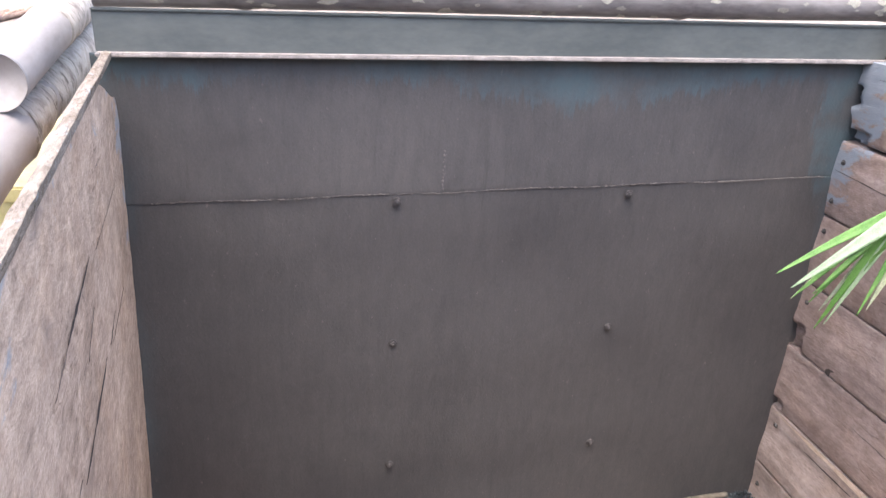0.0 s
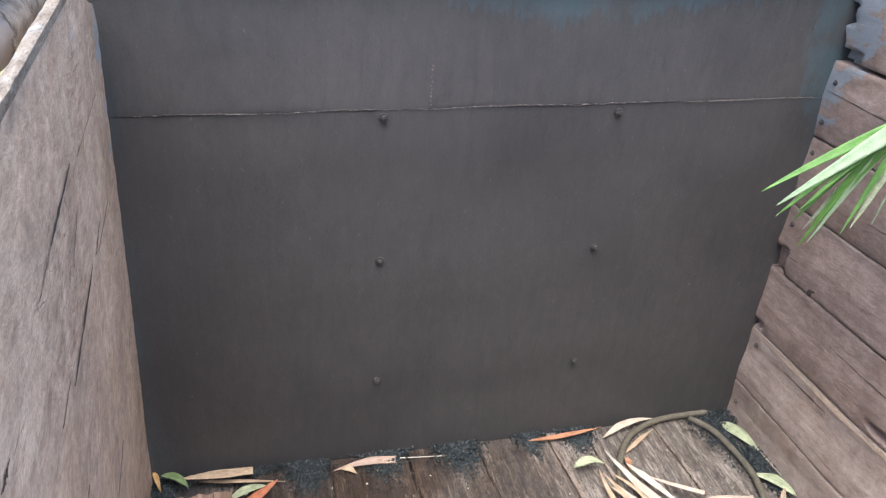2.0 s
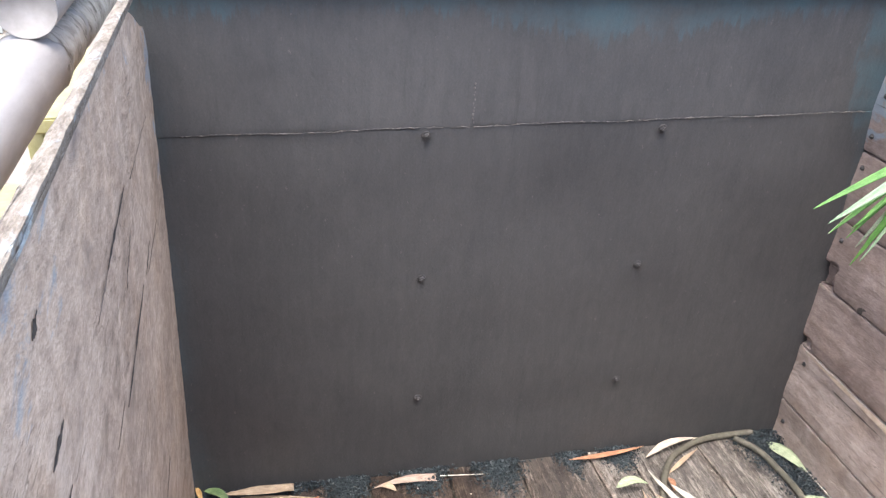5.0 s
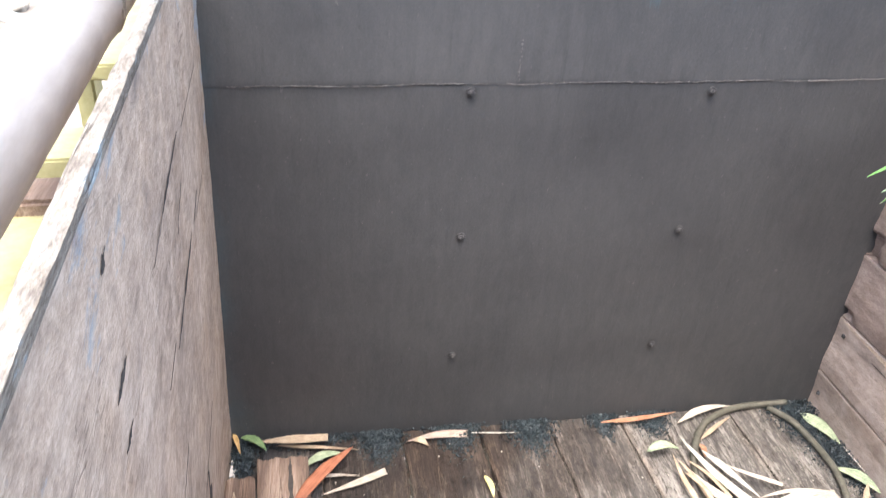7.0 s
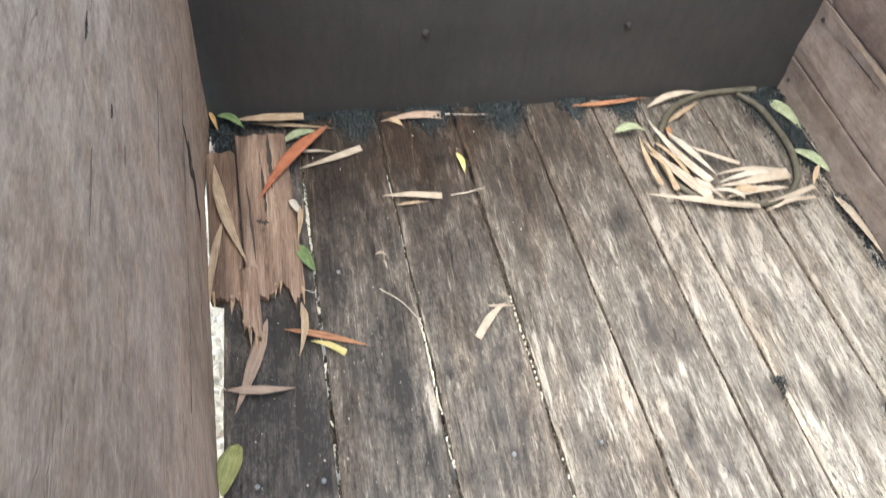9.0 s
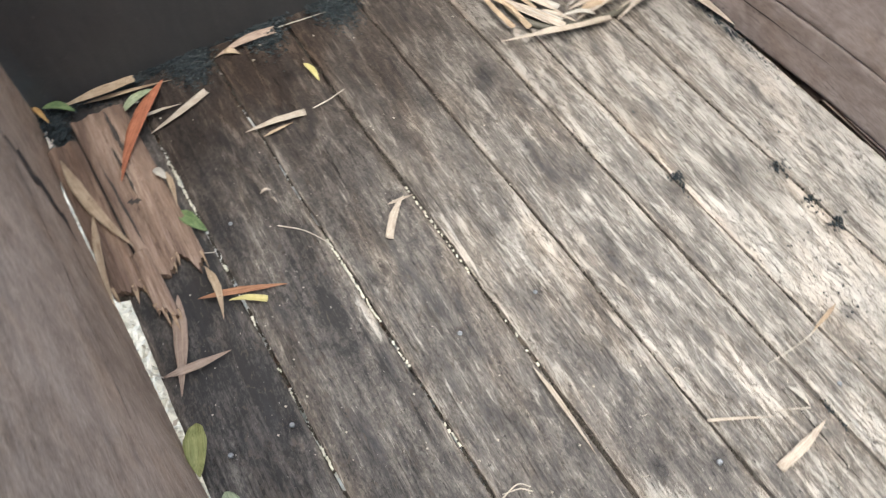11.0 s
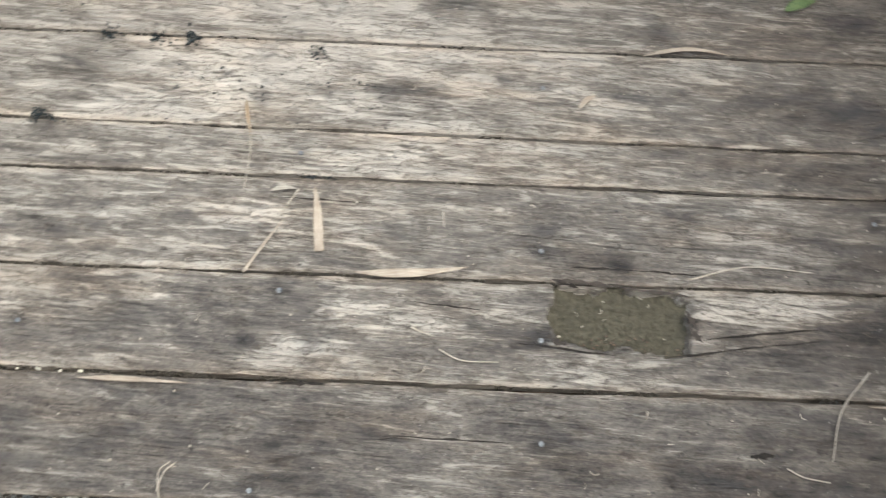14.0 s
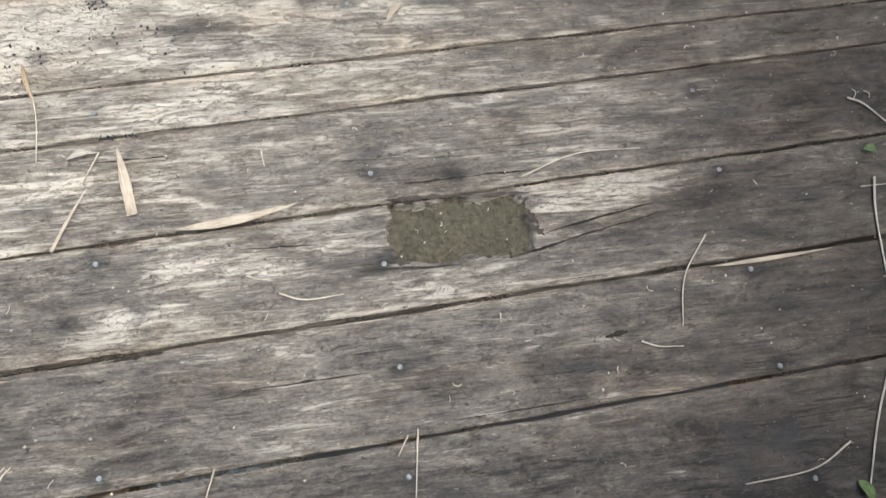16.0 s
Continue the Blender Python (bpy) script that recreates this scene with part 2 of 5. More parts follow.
    h = n.math("MULTIPLY_ADD", worn, 0.8, n.math("MULTIPLY_ADD", fibre, 0.8, n.math("MULTIPLY_ADD", lift, 0.45, n.math("MULTIPLY_ADD", pit, -0.5, n.math("MULTIPLY_ADD", lines, -0.7, n.math("MULTIPLY", check, -1.2))))))
    return n.done(col, n.ramp(blot, [(0.3, 0.70), (0.7, 0.95)]), h, 0.9, 0.0030, spec=0.25)


def steel_paint(name, blue_top, k=1.0):
    """Dark brown-grey paint on sheet steel, streaked, with an older blue coat showing by its upper and side edges."""
    n = Nodes(name)
    streak = n.noise((70, 70, 9), 5, 0.7, co=n.raw)
    cloud = n.noise((5, 5, 4), 6, 0.62, co=n.raw, warp=0.6)
    fine = n.noise((260, 260, 220), 4, 0.7, co=n.raw)
    mottle = n.noise((34, 34, 20), 5, 0.65, co=n.raw, warp=0.8)
    f = n.math("MULTIPLY_ADD", streak, 0.24, n.math("MULTIPLY_ADD", cloud, 0.34, n.math("MULTIPLY_ADD", mottle, 0.26, n.math("MULTIPLY", fine, 0.24))))
    col = n.ramp(f, [(0.40, (0.052 * k, 0.0525 * k, 0.0550 * k)), (0.70, (0.094 * k, 0.0905 * k, 0.0895 * k))])
    chip = n.ramp(n.noise((120, 120, 60), 4, 0.7, co=n.raw), [(0.66, 0.0), (0.72, 0.35)])
    col = n.mix(chip, col, (0.17, 0.15, 0.14))
    dim = n.ramp(n.noise((17, 17, 13), 4, 0.6, co=n.raw), [(0.60, 0.0), (0.72, 0.35)])
    col = n.mix(dim, col, (0.040, 0.038, 0.040))
    drips = n.math("MULTIPLY", n.ramp(n.noise((46, 46, 5), 5, 0.7, co=n.raw), [(0.57, 0.0), (0.68, 1.0)]), n.ramp(n.noise((4, 4, 6), 3, 0.5, co=n.raw), [(0.46, 0.0), (0.60, 1.0)]))
    col = n.mix(n.math("MULTIPLY", drips, 0.40), col, (0.030, 0.030, 0.033))
    if blue_top:
        x, y, z = n.xyz()
        rag = n.noise((22, 22, 7), 6, 0.7, co=n.raw)
        drip = n.noise((95, 95, 10), 5, 0.75, co=n.raw)
        edge = n.math("MULTIPLY_ADD", rag, 0.10, n.math("MULTIPLY", drip, 0.09))
        # the blue coat hangs lowest in the middle of the top edge and down the right-hand edge
        hang = n.ramp(n.math("ABSOLUTE", n.math("ADD", x, -0.67)), [(0.05, 0.035), (0.28, 0.0)])
        top = n.ramp(n.math("ADD", n.math("ADD", n.math("ADD", z, -1.003), edge), hang), [(0.0, 0.0), (0.012, 1.0)])
        right = n.ramp(n.math("ADD", n.math("MULTIPLY_ADD", z, 0.20, n.math("ADD", x, -1.360)), edge), [(0.0, 0.0), (0.012, 1.0)])
        left = n.ramp(n.math("SUBTRACT", n.math("ADD", edge, -0.062), n.math("ADD", x, 0.07)), [(0.0, 0.0), (0.045, 1.0)])
        thick = n.ramp(n.noise((8, 8, 8), 5, 0.65, co=n.raw), [(0.42, 0.15), (0.64, 1.0)])
        m = n.math("MAXIMUM", n.math("MAXIMUM", top, right), n.math("MULTIPLY", left, 0.42))
        m = n.math("MULTIPLY", m, thick)
        col = n.mix(n.math("MULTIPLY", m, 0.58), col, (0.056, 0.108, 0.128))
    pimple = n.ramp(n.noise((150, 150, 150), 3, 0.6, co=n.raw), [(0.52, 0.0), (0.70, 1.0)])
    h = n.math("MULTIPLY_ADD", fine, 0.5, n.math("MULTIPLY_ADD", pimple, 0.22, n.math("MULTIPLY", streak, 0.2)))
    return n.done(col, n.ramp(cloud, [(0.3, 0.5), (0.7, 0.7)]), h, 0.42, 0.0018, spec=0.4)


def plain(name, a, b, scale=30.0, rough=0.8, bump=0.3, distance=0.002, metal=0.0, spec=0.3, stretch=(1, 1, 1)):
    """Two tones mixed by noise at two scales, with relief."""
    n = Nodes(name)
    s1 = n.noise(tuple(scale * s for s in stretch), 6, 0.65)
    s2 = n.noise(tuple(scale * 6 * s for s in stretch), 4, 0.6)
    f = n.math("MULTIPLY_ADD", s1, 0.7, n.math("MULTIPLY", s2, 0.3))
    col = n.ramp(f, [(0.36, a), (0.64, b)])
    return n.done(col, rough, f, bump, distance, metal, spec)


def bark(name):
    """Pale papery bark with dark dashes across the pole, which lies along y, and greyer bald patches."""
    n = Nodes(name)
    dash = n.noise((30, 85, 30), 4, 0.6, warp=0.5)
    patch = n.noise((22, 26, 22), 6, 0.7, warp=1.0)
    col = n.ramp(patch, [(0.34, (0.150, 0.130, 0.110)), (0.50, (0.33, 0.305, 0.27)), (0.66, (0.42, 0.40, 0.36))])
    col = n.mix(n.ramp(dash, [(0.59, 0.0), (0.645, 0.85)]), col, (0.095, 0.080, 0.066))
    return n.done(col, 0.75, n.math("MULTIPLY_ADD", dash, -0.6, patch), 0.7, 0.005)


def leaf_stuff(name, a, b, rough=0.6, through_light=0.0):
    """A leaf: fine veins along its own length, blotches and browned spots."""
    n = Nodes(name)
    vein = n.noise((650, 7, 650), 3, 0.65)
    blot = n.noise(45, 5, 0.65)
    f = n.math("MULTIPLY_ADD", vein, 0.55, n.math("MULTIPLY", blot, 0.45))
    col = n.ramp(f, [(0.38, a), (0.62, b)])
    spot = n.ramp(n.noise(110, 3, 0.6), [(0.66, 0.0), (0.74, 1.0)])
    col = n.mix(n.math("MULTIPLY", spot, 0.5), col, tuple(0.35 * v for v in a))
    return n.done(col, rough, vein, 0.8, 0.0010, spec=0.25)


FLOOR_DARK = floor_wood("floor_wood_dark", 0.27, wet_shade_far=0.5)
FLOOR_BROWN = floor_wood("floor_wood_brown", 0.42, wet_shade_far=0.9)
FLOOR_MID = floor_wood("floor_wood_grey", 0.47, wet_shade_far=0.95)
FLOOR_PALE = floor_wood("floor_wood_bleached", 0.56, wet_shade_far=0.95)
FLOOR_BLEACHED = floor_wood("floor_wood_silver", 0.65, wet_shade_far=0.9)
WALL_LEFT = wood("side_wood_grey", (0.262, 0.194, 0.148), (0.458, 0.352, 0.272), (0.650, 0.528, 0.422), stain=-0.075, stain_col=(0.165, 0.130, 0.112), blue=0.6, blue_end=2.0, blue_col=(0.27, 0.33, 0.38), spots=0.35, fleck=0.45, grain=0.50, short=3.2)
WALL_RIGHT = wood("side_wood_brown", (0.150, 0.112, 0.097), (0.235, 0.182, 0.160), (0.345, 0.280, 0.252), stain=-0.06, stain_col=(0.140, 0.105, 0.095), blue=0.8, blue_end=2.6, blue_col=(0.185, 0.245, 0.295), spots=0.3, fleck=0.30, grain=0.42, short=2.6)
# lowest planks: brighter exposure put into a lighter copy of the wood
WALL_RIGHT_LOW = wood("side_wood_brightened", (0.190, 0.147, 0.128), (0.305, 0.246, 0.218), (0.43, 0.358, 0.322), stain=-0.06, stain_col=(0.140, 0.105, 0.095), blue=0.8, blue_end=2.6, blue_col=(0.185, 0.245, 0.295), spots=0.3, fleck=0.30, grain=0.42, short=2.6)
GAP = plain("black_gap", (0.014, 0.012, 0.011), (0.040, 0.034, 0.030), 150, 0.95, 0.4)
SOFT_SPLIT = plain("weathered_split", (0.13, 0.105, 0.090), (0.25, 0.205, 0.175), 150, 0.95, 0.6)
CAP_WOOD = wood("cap_wood", (0.10, 0.080, 0.062), (0.185, 0.158, 0.131), (0.262, 0.235, 0.200), 0.04, blue=0.65, blue_col=(0.36, 0.45, 0.50), spots=0.3, short=2.0, stain=-0.18, stain_col=(0.111, 0.092, 0.074))
ROTTEN = wood("rotten_wood", (0.12, 0.080, 0.060), (0.28, 0.196, 0.149), (0.46, 0.350, 0.280), 0.0, spots=0.5, grain=0.75, short=0.4, stain=0.06, stain_col=(0.105, 0.070, 0.055))
FRESH = plain("fresh_broken_wood", (0.25, 0.165, 0.10), (0.50, 0.38, 0.27), 90, 0.85, 0.5, stretch=(1, 0.2, 1))
KNOT = plain("dark_knot_split_shade", (0.040, 0.034, 0.031), (0.085, 0.072, 0.064), 150, 0.95, 0.6)
STEEL = steel_paint("dark_painted_steel", True, 0.73)
# the upper plate's paler coat stands in for more sky light up there
STEEL_UPPER = steel_paint("skylit_painted_steel", True, 0.88)
BEAM_BLUE = plain("beam_blue_grey_paint", (0.070, 0.083, 0.083), (0.110, 0.124, 0.121), 18, 0.55, spec=0.4, stretch=(0.4, 1, 1))
WELD = plain("weld_bead", (0.062, 0.056, 0.054), (0.175, 0.160, 0.153), 60, 0.55, 0.6, metal=0.1)
# worn and dusty, paled further for the sky its lip catches
FLANGE = plain("worn_skylit_flange", (0.16, 0.15, 0.145), (0.36, 0.33, 0.31), 60, 0.5, 0.4)
BOLT = plain("bolt_steel", (0.035, 0.034, 0.036), (0.085, 0.080, 0.080), 220, 0.55, 0.6, metal=0.3)
NAIL = plain("nail_steel", (0.13, 0.14, 0.155), (0.34, 0.36, 0.385), 300, 0.5, 0.5, metal=0.5)
BAMBOO = plain("bleached_bamboo", (0.185, 0.170, 0.162), (0.300, 0.284, 0.276), 14, 0.55, 0.25, stretch=(1, 0.25, 1))
BAMBOO_BARK = bark("mottled_bamboo")
BAMBOO_GREY = plain("grey_lichened_bamboo", (0.10, 0.092, 0.092), (0.29, 0.275, 0.268), 16, 0.55, 0.4, stretch=(0.3, 1, 1))
LICHEN = plain("lichen", (0.26, 0.25, 0.21), (0.42, 0.41, 0.36), 120, 0.9, 0.6)
HOSE = plain("grey_brown_hose", (0.060, 0.055, 0.042), (0.125, 0.115, 0.092), 60, 0.55, 0.2)
COAL = plain("charcoal_grit", (0.006, 0.010, 0.013), (0.030, 0.042, 0.048), 200, 0.45, 0.5, spec=0.5)
MUD = plain("olive_mud", (0.058, 0.053, 0.040), (0.128, 0.118, 0.088), 120, 0.95, 0.8, 0.003)
EARTH = plain("pale_earth", (0.165, 0.138, 0.113), (0.255, 0.222, 0.188), 3.0, 0.95, 0.6, 0.01)
SHADE_WALL = plain("shade_wall_grey", (0.20, 0.19, 0.18), (0.30, 0.285, 0.27), 9, 0.9)
YELLOW = plain("yellow_paint", (0.36, 0.33, 0.15), (0.47, 0.44, 0.24), 25, 0.6)
WHITE = plain("white_paint", (0.36, 0.37, 0.34), (0.50, 0.51, 0.48), 20, 0.6)
RUBBLE = plain("rubble", (0.210, 0.175, 0.140), (0.420, 0.385, 0.329), 12, 0.9, 0.6)
LEAF = {
    "cream": leaf_stuff("leaf_cream", (0.305, 0.252, 0.202), (0.490, 0.428, 0.362)),
    "tan": leaf_stuff("leaf_tan", (0.25, 0.18, 0.12), (0.45, 0.35, 0.25)),
    "pink": leaf_stuff("leaf_pinkish", (0.23, 0.165, 0.13), (0.40, 0.31, 0.255)),
    "orange": leaf_stuff("leaf_orange_brown", (0.22, 0.105, 0.058), (0.38, 0.20, 0.12)),
    "red": leaf_stuff("leaf_red_brown", (0.22, 0.080, 0.045), (0.42, 0.165, 0.095)),
    "yellow": leaf_stuff("leaf_yellow", (0.42, 0.36, 0.13), (0.58, 0.52, 0.26)),
    "olive": leaf_stuff("leaf_olive", (0.24, 0.22, 0.14), (0.42, 0.395, 0.28)),
    "ochre": leaf_stuff("leaf_ochre", (0.35, 0.20, 0.07), (0.52, 0.34, 0.15)),
    "green": leaf_stuff("leaf_green", (0.075, 0.125, 0.055), (0.19, 0.25, 0.11)),
    "palegreen": leaf_stuff("leaf_pale_green", (0.16, 0.20, 0.12), (0.40, 0.44, 0.30)),
    "olivegreen": leaf_stuff("leaf_olive_green", (0.17, 0.185, 0.065), (0.34, 0.34, 0.15)),
    "white": leaf_stuff("leaf_bleached", (0.31, 0.283, 0.242), (0.48, 0.455, 0.408)),
    "straw": leaf_stuff("straw_stalk", (0.42, 0.37, 0.30), (0.64, 0.59, 0.52)),
    "fresh": leaf_stuff("leaf_fresh_green", (0.055, 0.145, 0.030), (0.115, 0.235, 0.060), 0.45),
    "stripe": leaf_stuff("leaf_white_green", (0.135, 0.205, 0.115), (0.25, 0.34, 0.215), 0.45),
}


# ---- builders ----
def mesh_of(name, verts, faces, material, smooth=True):
    me = bpy.data.meshes.new(name)
    me.from_pydata(verts, [], faces)
    me.materials.append(material)
    if smooth:
        me.polygons.foreach_set("use_smooth", [True] * len(me.polygons))
    me.update()
    return me


def link(name, me, parent=None, label=""):
    ob = new(name, me)
    if parent is not None:
        ob.parent = parent
    if label:
        ob["label"] = label
    return ob


def part(name, bm, material, parent=None, label="", smooth=True):
    me = bpy.data.meshes.new(name)
    bm.to_mesh(me)
    bm.free()
    me.materials.append(material)
    if smooth:
        me.polygons.foreach_set("use_smooth", [True] * len(me.polygons))
    return link(name, me, parent, label)


def bevel_box(size, edge=0.002, m=None):
    bm = bmesh.new()
    bmesh.ops.create_cube(bm, size=1.0)
    bmesh.ops.scale(bm, vec=size, verts=bm.verts)
    bmesh.ops.bevel(bm, geom=bm.edges[:], offset=edge, segments=2, affect="EDGES")
    if m is not None:
        bmesh.ops.transform(bm, matrix=m, verts=bm.verts)
    return bm


def tube(points, radius, sides=10, closed_ends=True, wobble=0.0, seed=0):
    """Verts and faces of a tube along points; radius is a number or a function of 0..1."""
    rnd = random.Random(seed)
    pts = [Vector(p) for p in points]
    verts, faces = [], []
    up = Vector((0, 0, 1))
    n = len(pts)
    for i, p in enumerate(pts):
        d = (pts[min(i + 1, n - 1)] - pts[max(i - 1, 0)]).normalized()
        if abs(d.dot(up)) > 0.95:
            up = Vector((1, 0, 0))
        a = d.cross(up).normalized()
        b = a.cross(d)
        r = radius(i / (n - 1)) if callable(radius) else radius
        for k in range(sides):
            w = 2 * math.pi * k / sides
            rr = r * (1 + wobble * rnd.uniform(-1, 1))
            verts.append(tuple(p + a * (rr * math.cos(w)) + b * (rr * math.sin(w))))
    for i in range(n - 1):
        for k in range(sides):
            j = (k + 1) % sides
            faces.append((i * sides + k, i * sides + j, (i + 1) * sides + j, (i + 1) * sides + k))
    if closed_ends:
        faces.append(tuple(range(sides)))
        faces.append(tuple((n - 1) * sides + k for k in reversed(range(sides))))
    return verts, faces


def smooth_line(points, steps=6):
    """A Catmull-Rom line through points."""
    p = [Vector(q) for q in points]
    p = [p[0] * 2 - p[1]] + p + [p[-1] * 2 - p[-2]]
    out = []
    for i in range(1, len(p) - 2):
        for s in range(steps):
            t = s / steps
            a, b, c, d = p[i - 1], p[i], p[i + 1], p[i + 2]
            out.append(0.5 * ((2 * b) + (c - a) * t + (2 * a - 5 * b + 4 * c - d) * t * t + (3 * b - a - 3 * c + d) * t ** 3))
    out.append(p[-2])
    return out


def dent_depth(u, v, dents):
    """Depth of cracks: each runs from (u0, v0) to (u1, v1), with half width and depth."""
    deep = 0.0
    for u0, v0, u1, v1, half, depth in dents:
        du, dv = u1 - u0, v1 - v0
        t = max(0.0, min(1.0, ((u - u0) * du + (v - v0) * dv) / (du * du + dv * dv + 1e-9)))
        w = half * (0.35 + 0.65 * math.sin(math.pi * min(1, max(0.0, 0.08 + 0.84 * t)))) + 0.0012 * noise.noise((u * 90, v * 60, 3.0))
        d = math.hypot(u - u0 - du * t, v - v0 - dv * t)
        if d < w:
            deep = max(deep, depth * min(1.0, 2.2 * (1 - d / w)))
    return deep


def face_height(u, v, rough, sag, seed):
    w = rough * noise.noise((u * 60, v * 3.5, seed)) + 0.5 * rough * noise.noise((u * 190, v * 9, seed + 3))
    return w + sag * noise.noise((u * 6, v * 1.6, seed + 9))


def split(parent, place, u0, v0, u1, v1, half, rough, sag, seed, name="split", material=None, label="dark split, knot or rotted edge with painted-in shade"):
    """A split, knot or rotted edge in a board's face: a ragged dark lens, depth shade painted in, that follows the
    face.
    """
    n = 24
    vs, fs = [], []
    for i in range(n + 1):
        t = i / n
        wd = 0.40 * half * (math.sin(math.pi * t) ** 0.8) * max(0.15, 1 + 1.2 * noise.noise((t * 9, u0 * 50, v0 * 50))) + 0.0002
        off = 0.0016 * noise.noise((t * 5, v0 * 40, 2.0))
        for s in (-1, 0, 1):
            du, dv = u1 - u0, v1 - v0
            ln = math.hypot(du, dv)
            u = u0 + du * t - dv / ln * (wd * s + off)
            v = v0 + dv * t + du / ln * (wd * s + off)
            vs.append(place(u, v, face_height(u, v, rough, sag, seed) + (0.0007 if s else 0.0004)))
    for i in range(n):
        for s in range(2):
            k = i * 3 + s
            fs.append((k, k + 1, k + 4, k + 3))
    link(name, mesh_of(name, vs, fs, material or KNOT), parent, label)


def board(name, u0, u1, v0, v1, thick, place, material, parent, du=0.008, dv=0.010, rough=0.0012, worn=0.0025,
          ragged=(0.0, 0.0), dents=(), pockets=(), marks=(), seed=0.0, label="", sag=0.0015, coarse_to=None):
    """A board with a hand-worn face: u runs across, v along the grain, w out of its face. u0 and u1 may depend on v.
    ragged: how far the ends at v0 and v1 are broken back; pockets: (u0, u1, v0, v1, depth)."""
    fa = u0 if callable(u0) else (lambda v: u0)
    fb = u1 if callable(u1) else (lambda v: u1)
    width = fb(v1) - fa(v1)
    nu, nv = max(4, int(width / du)), max(4, int((v1 - v0) / dv))
    verts, faces, from_edge, marked = [], [], [], []
    us = [i / nu for i in range(nu + 1)]
    us = sorted(set(us + [0.0015 / width, 1 - 0.0015 / width, 0.005 / width, 1 - 0.005 / width]))
    nu = len(us) - 1
    steps = [j / nv for j in range(nv + 1)]
    if coarse_to is not None:
        c = (coarse_to - v0) / (v1 - v0)
        steps = [t for j, t in enumerate(steps) if t > c or j % 4 == 0]
        nv = len(steps) - 1
    for j in range(nv + 1):
        for i, s in enumerate(us):
            e0 = ragged[0] * abs(noise.noise((s * 4.1 + seed, 1.7, seed))) + 0.35 * ragged[0] * abs(noise.noise((s * 17, 5.2, seed)))
            e1 = ragged[1] * abs(noise.noise((s * 4.1 + seed, 9.3, seed))) + 0.35 * ragged[1] * abs(noise.noise((s * 17, 3.1, seed)))
            v = (v0 + e0) + (v1 - e1 - v0 - e0) * steps[j]
            a, b = fa(v), fb(v)
            a += 0.0016 * noise.noise((v * 9, seed, 0.3)) + 0.0010 * noise.noise((v * 45, seed, 0.9))
            b += 0.0016 * noise.noise((v * 9, seed, 7.3)) + 0.0010 * noise.noise((v * 45, seed, 4.9))
            u = a + (b - a) * s
            w = face_height(u, v, rough, sag, seed)
            side = min(u - a, b - u)
            w -= worn * math.exp(-max(0.0, side) / 0.0028)
            if dents:
                w -= dent_depth(u, v, dents)
            for p0, p1, q0, q1, deep in pockets:
                k = 0.013 * noise.noise((u * 26, v * 26, 2.0)) + 0.005 * noise.noise((u * 90, v * 90, 5.0))
                if p0 + k < u < p1 + k and q0 + k < v < q1 - k:
                    w -= deep
            verts.append(place(u, v, w))
            from_edge.append(side)
            marked.append(sum(m * math.exp(-((u - mu) / ru) ** 2 - ((v - mv) / rv) ** 2) for mu, mv, ru, rv, m in marks))
    row = nu + 1
    for j in range(nv):
        for i in range(nu):
            k = j * row + i
            faces.append((k, k + 1, k + row + 1, k + row))
    rim = [i for i in range(nu + 1)] + [j * row + nu for j in range(1, nv + 1)] + [nv * row + i for i in range(nu - 1, -1, -1)] + [j * row for j in range(nv - 1, 0, -1)]
    base = len(verts)
    for k in rim:
        j, i = divmod(k, row)
        t = us[i]
        e0 = ragged[0] * abs(noise.noise((t * 4.1 + seed, 1.7, seed))) + 0.35 * ragged[0] * abs(noise.noise((t * 17, 5.2, seed)))
        e1 = ragged[1] * abs(noise.noise((t * 4.1 + seed, 9.3, seed))) + 0.35 * ragged[1] * abs(noise.noise((t * 17, 3.1, seed)))
        v = (v0 + e0) + (v1 - e1 - v0 - e0) * steps[j]
        verts.append(place(fa(v) + (fb(v) - fa(v)) * us[i], v, -thick))
    n = len(rim)
    verts += [verts[k] for k in rim] + verts[base:base + n]
    top, low = base + n, base + 2 * n
    for k in range(n):
        q = (k + 1) % n
        faces.append((top + q, top + k, low + k, low + q))
    faces.append(tuple(base + k for k in reversed(range(n))))
    me = mesh_of(name, verts, faces, material)
    me.attributes.new("edge", "FLOAT", "POINT").data.foreach_set("value", from_edge + [0.0] * (3 * n))
    me.attributes.new("mark", "FLOAT", "POINT").data.foreach_set("value", marked + [0.0] * (3 * n))
    return link(name, me, parent, label)


FAR, NEAR = 1.485, -1.02      # far sheet's face and the near end of the bay


# ---- ground ----
def make_ground():
    bm = bmesh.new()
    bmesh.ops.create_grid(bm, x_segments=90, y_segments=90, size=1.0)
    for v in bm.verts:
        r = max(abs(v.co.x), abs(v.co.y))
        k = 3.0 * r + 900 * r ** 5
        x, y = v.co.x * k / max(r, 1e-6) * 1.0, v.co.y * k / max(r, 1e-6)
        v.co = (x, y, -0.6 + (0.02 * noise.noise((x * 1.3, y * 1.3, 0)) + 0.008 * noise.noise((x * 7, y * 7, 1))) * (1 if r < 0.6 else 0))
    tagged(part("ground", bm, EARTH), "pale dry trodden earth lit by open sky", "ground", kind="structure")


make_ground()

rnd = random.Random(12)
vs, fs = [], []
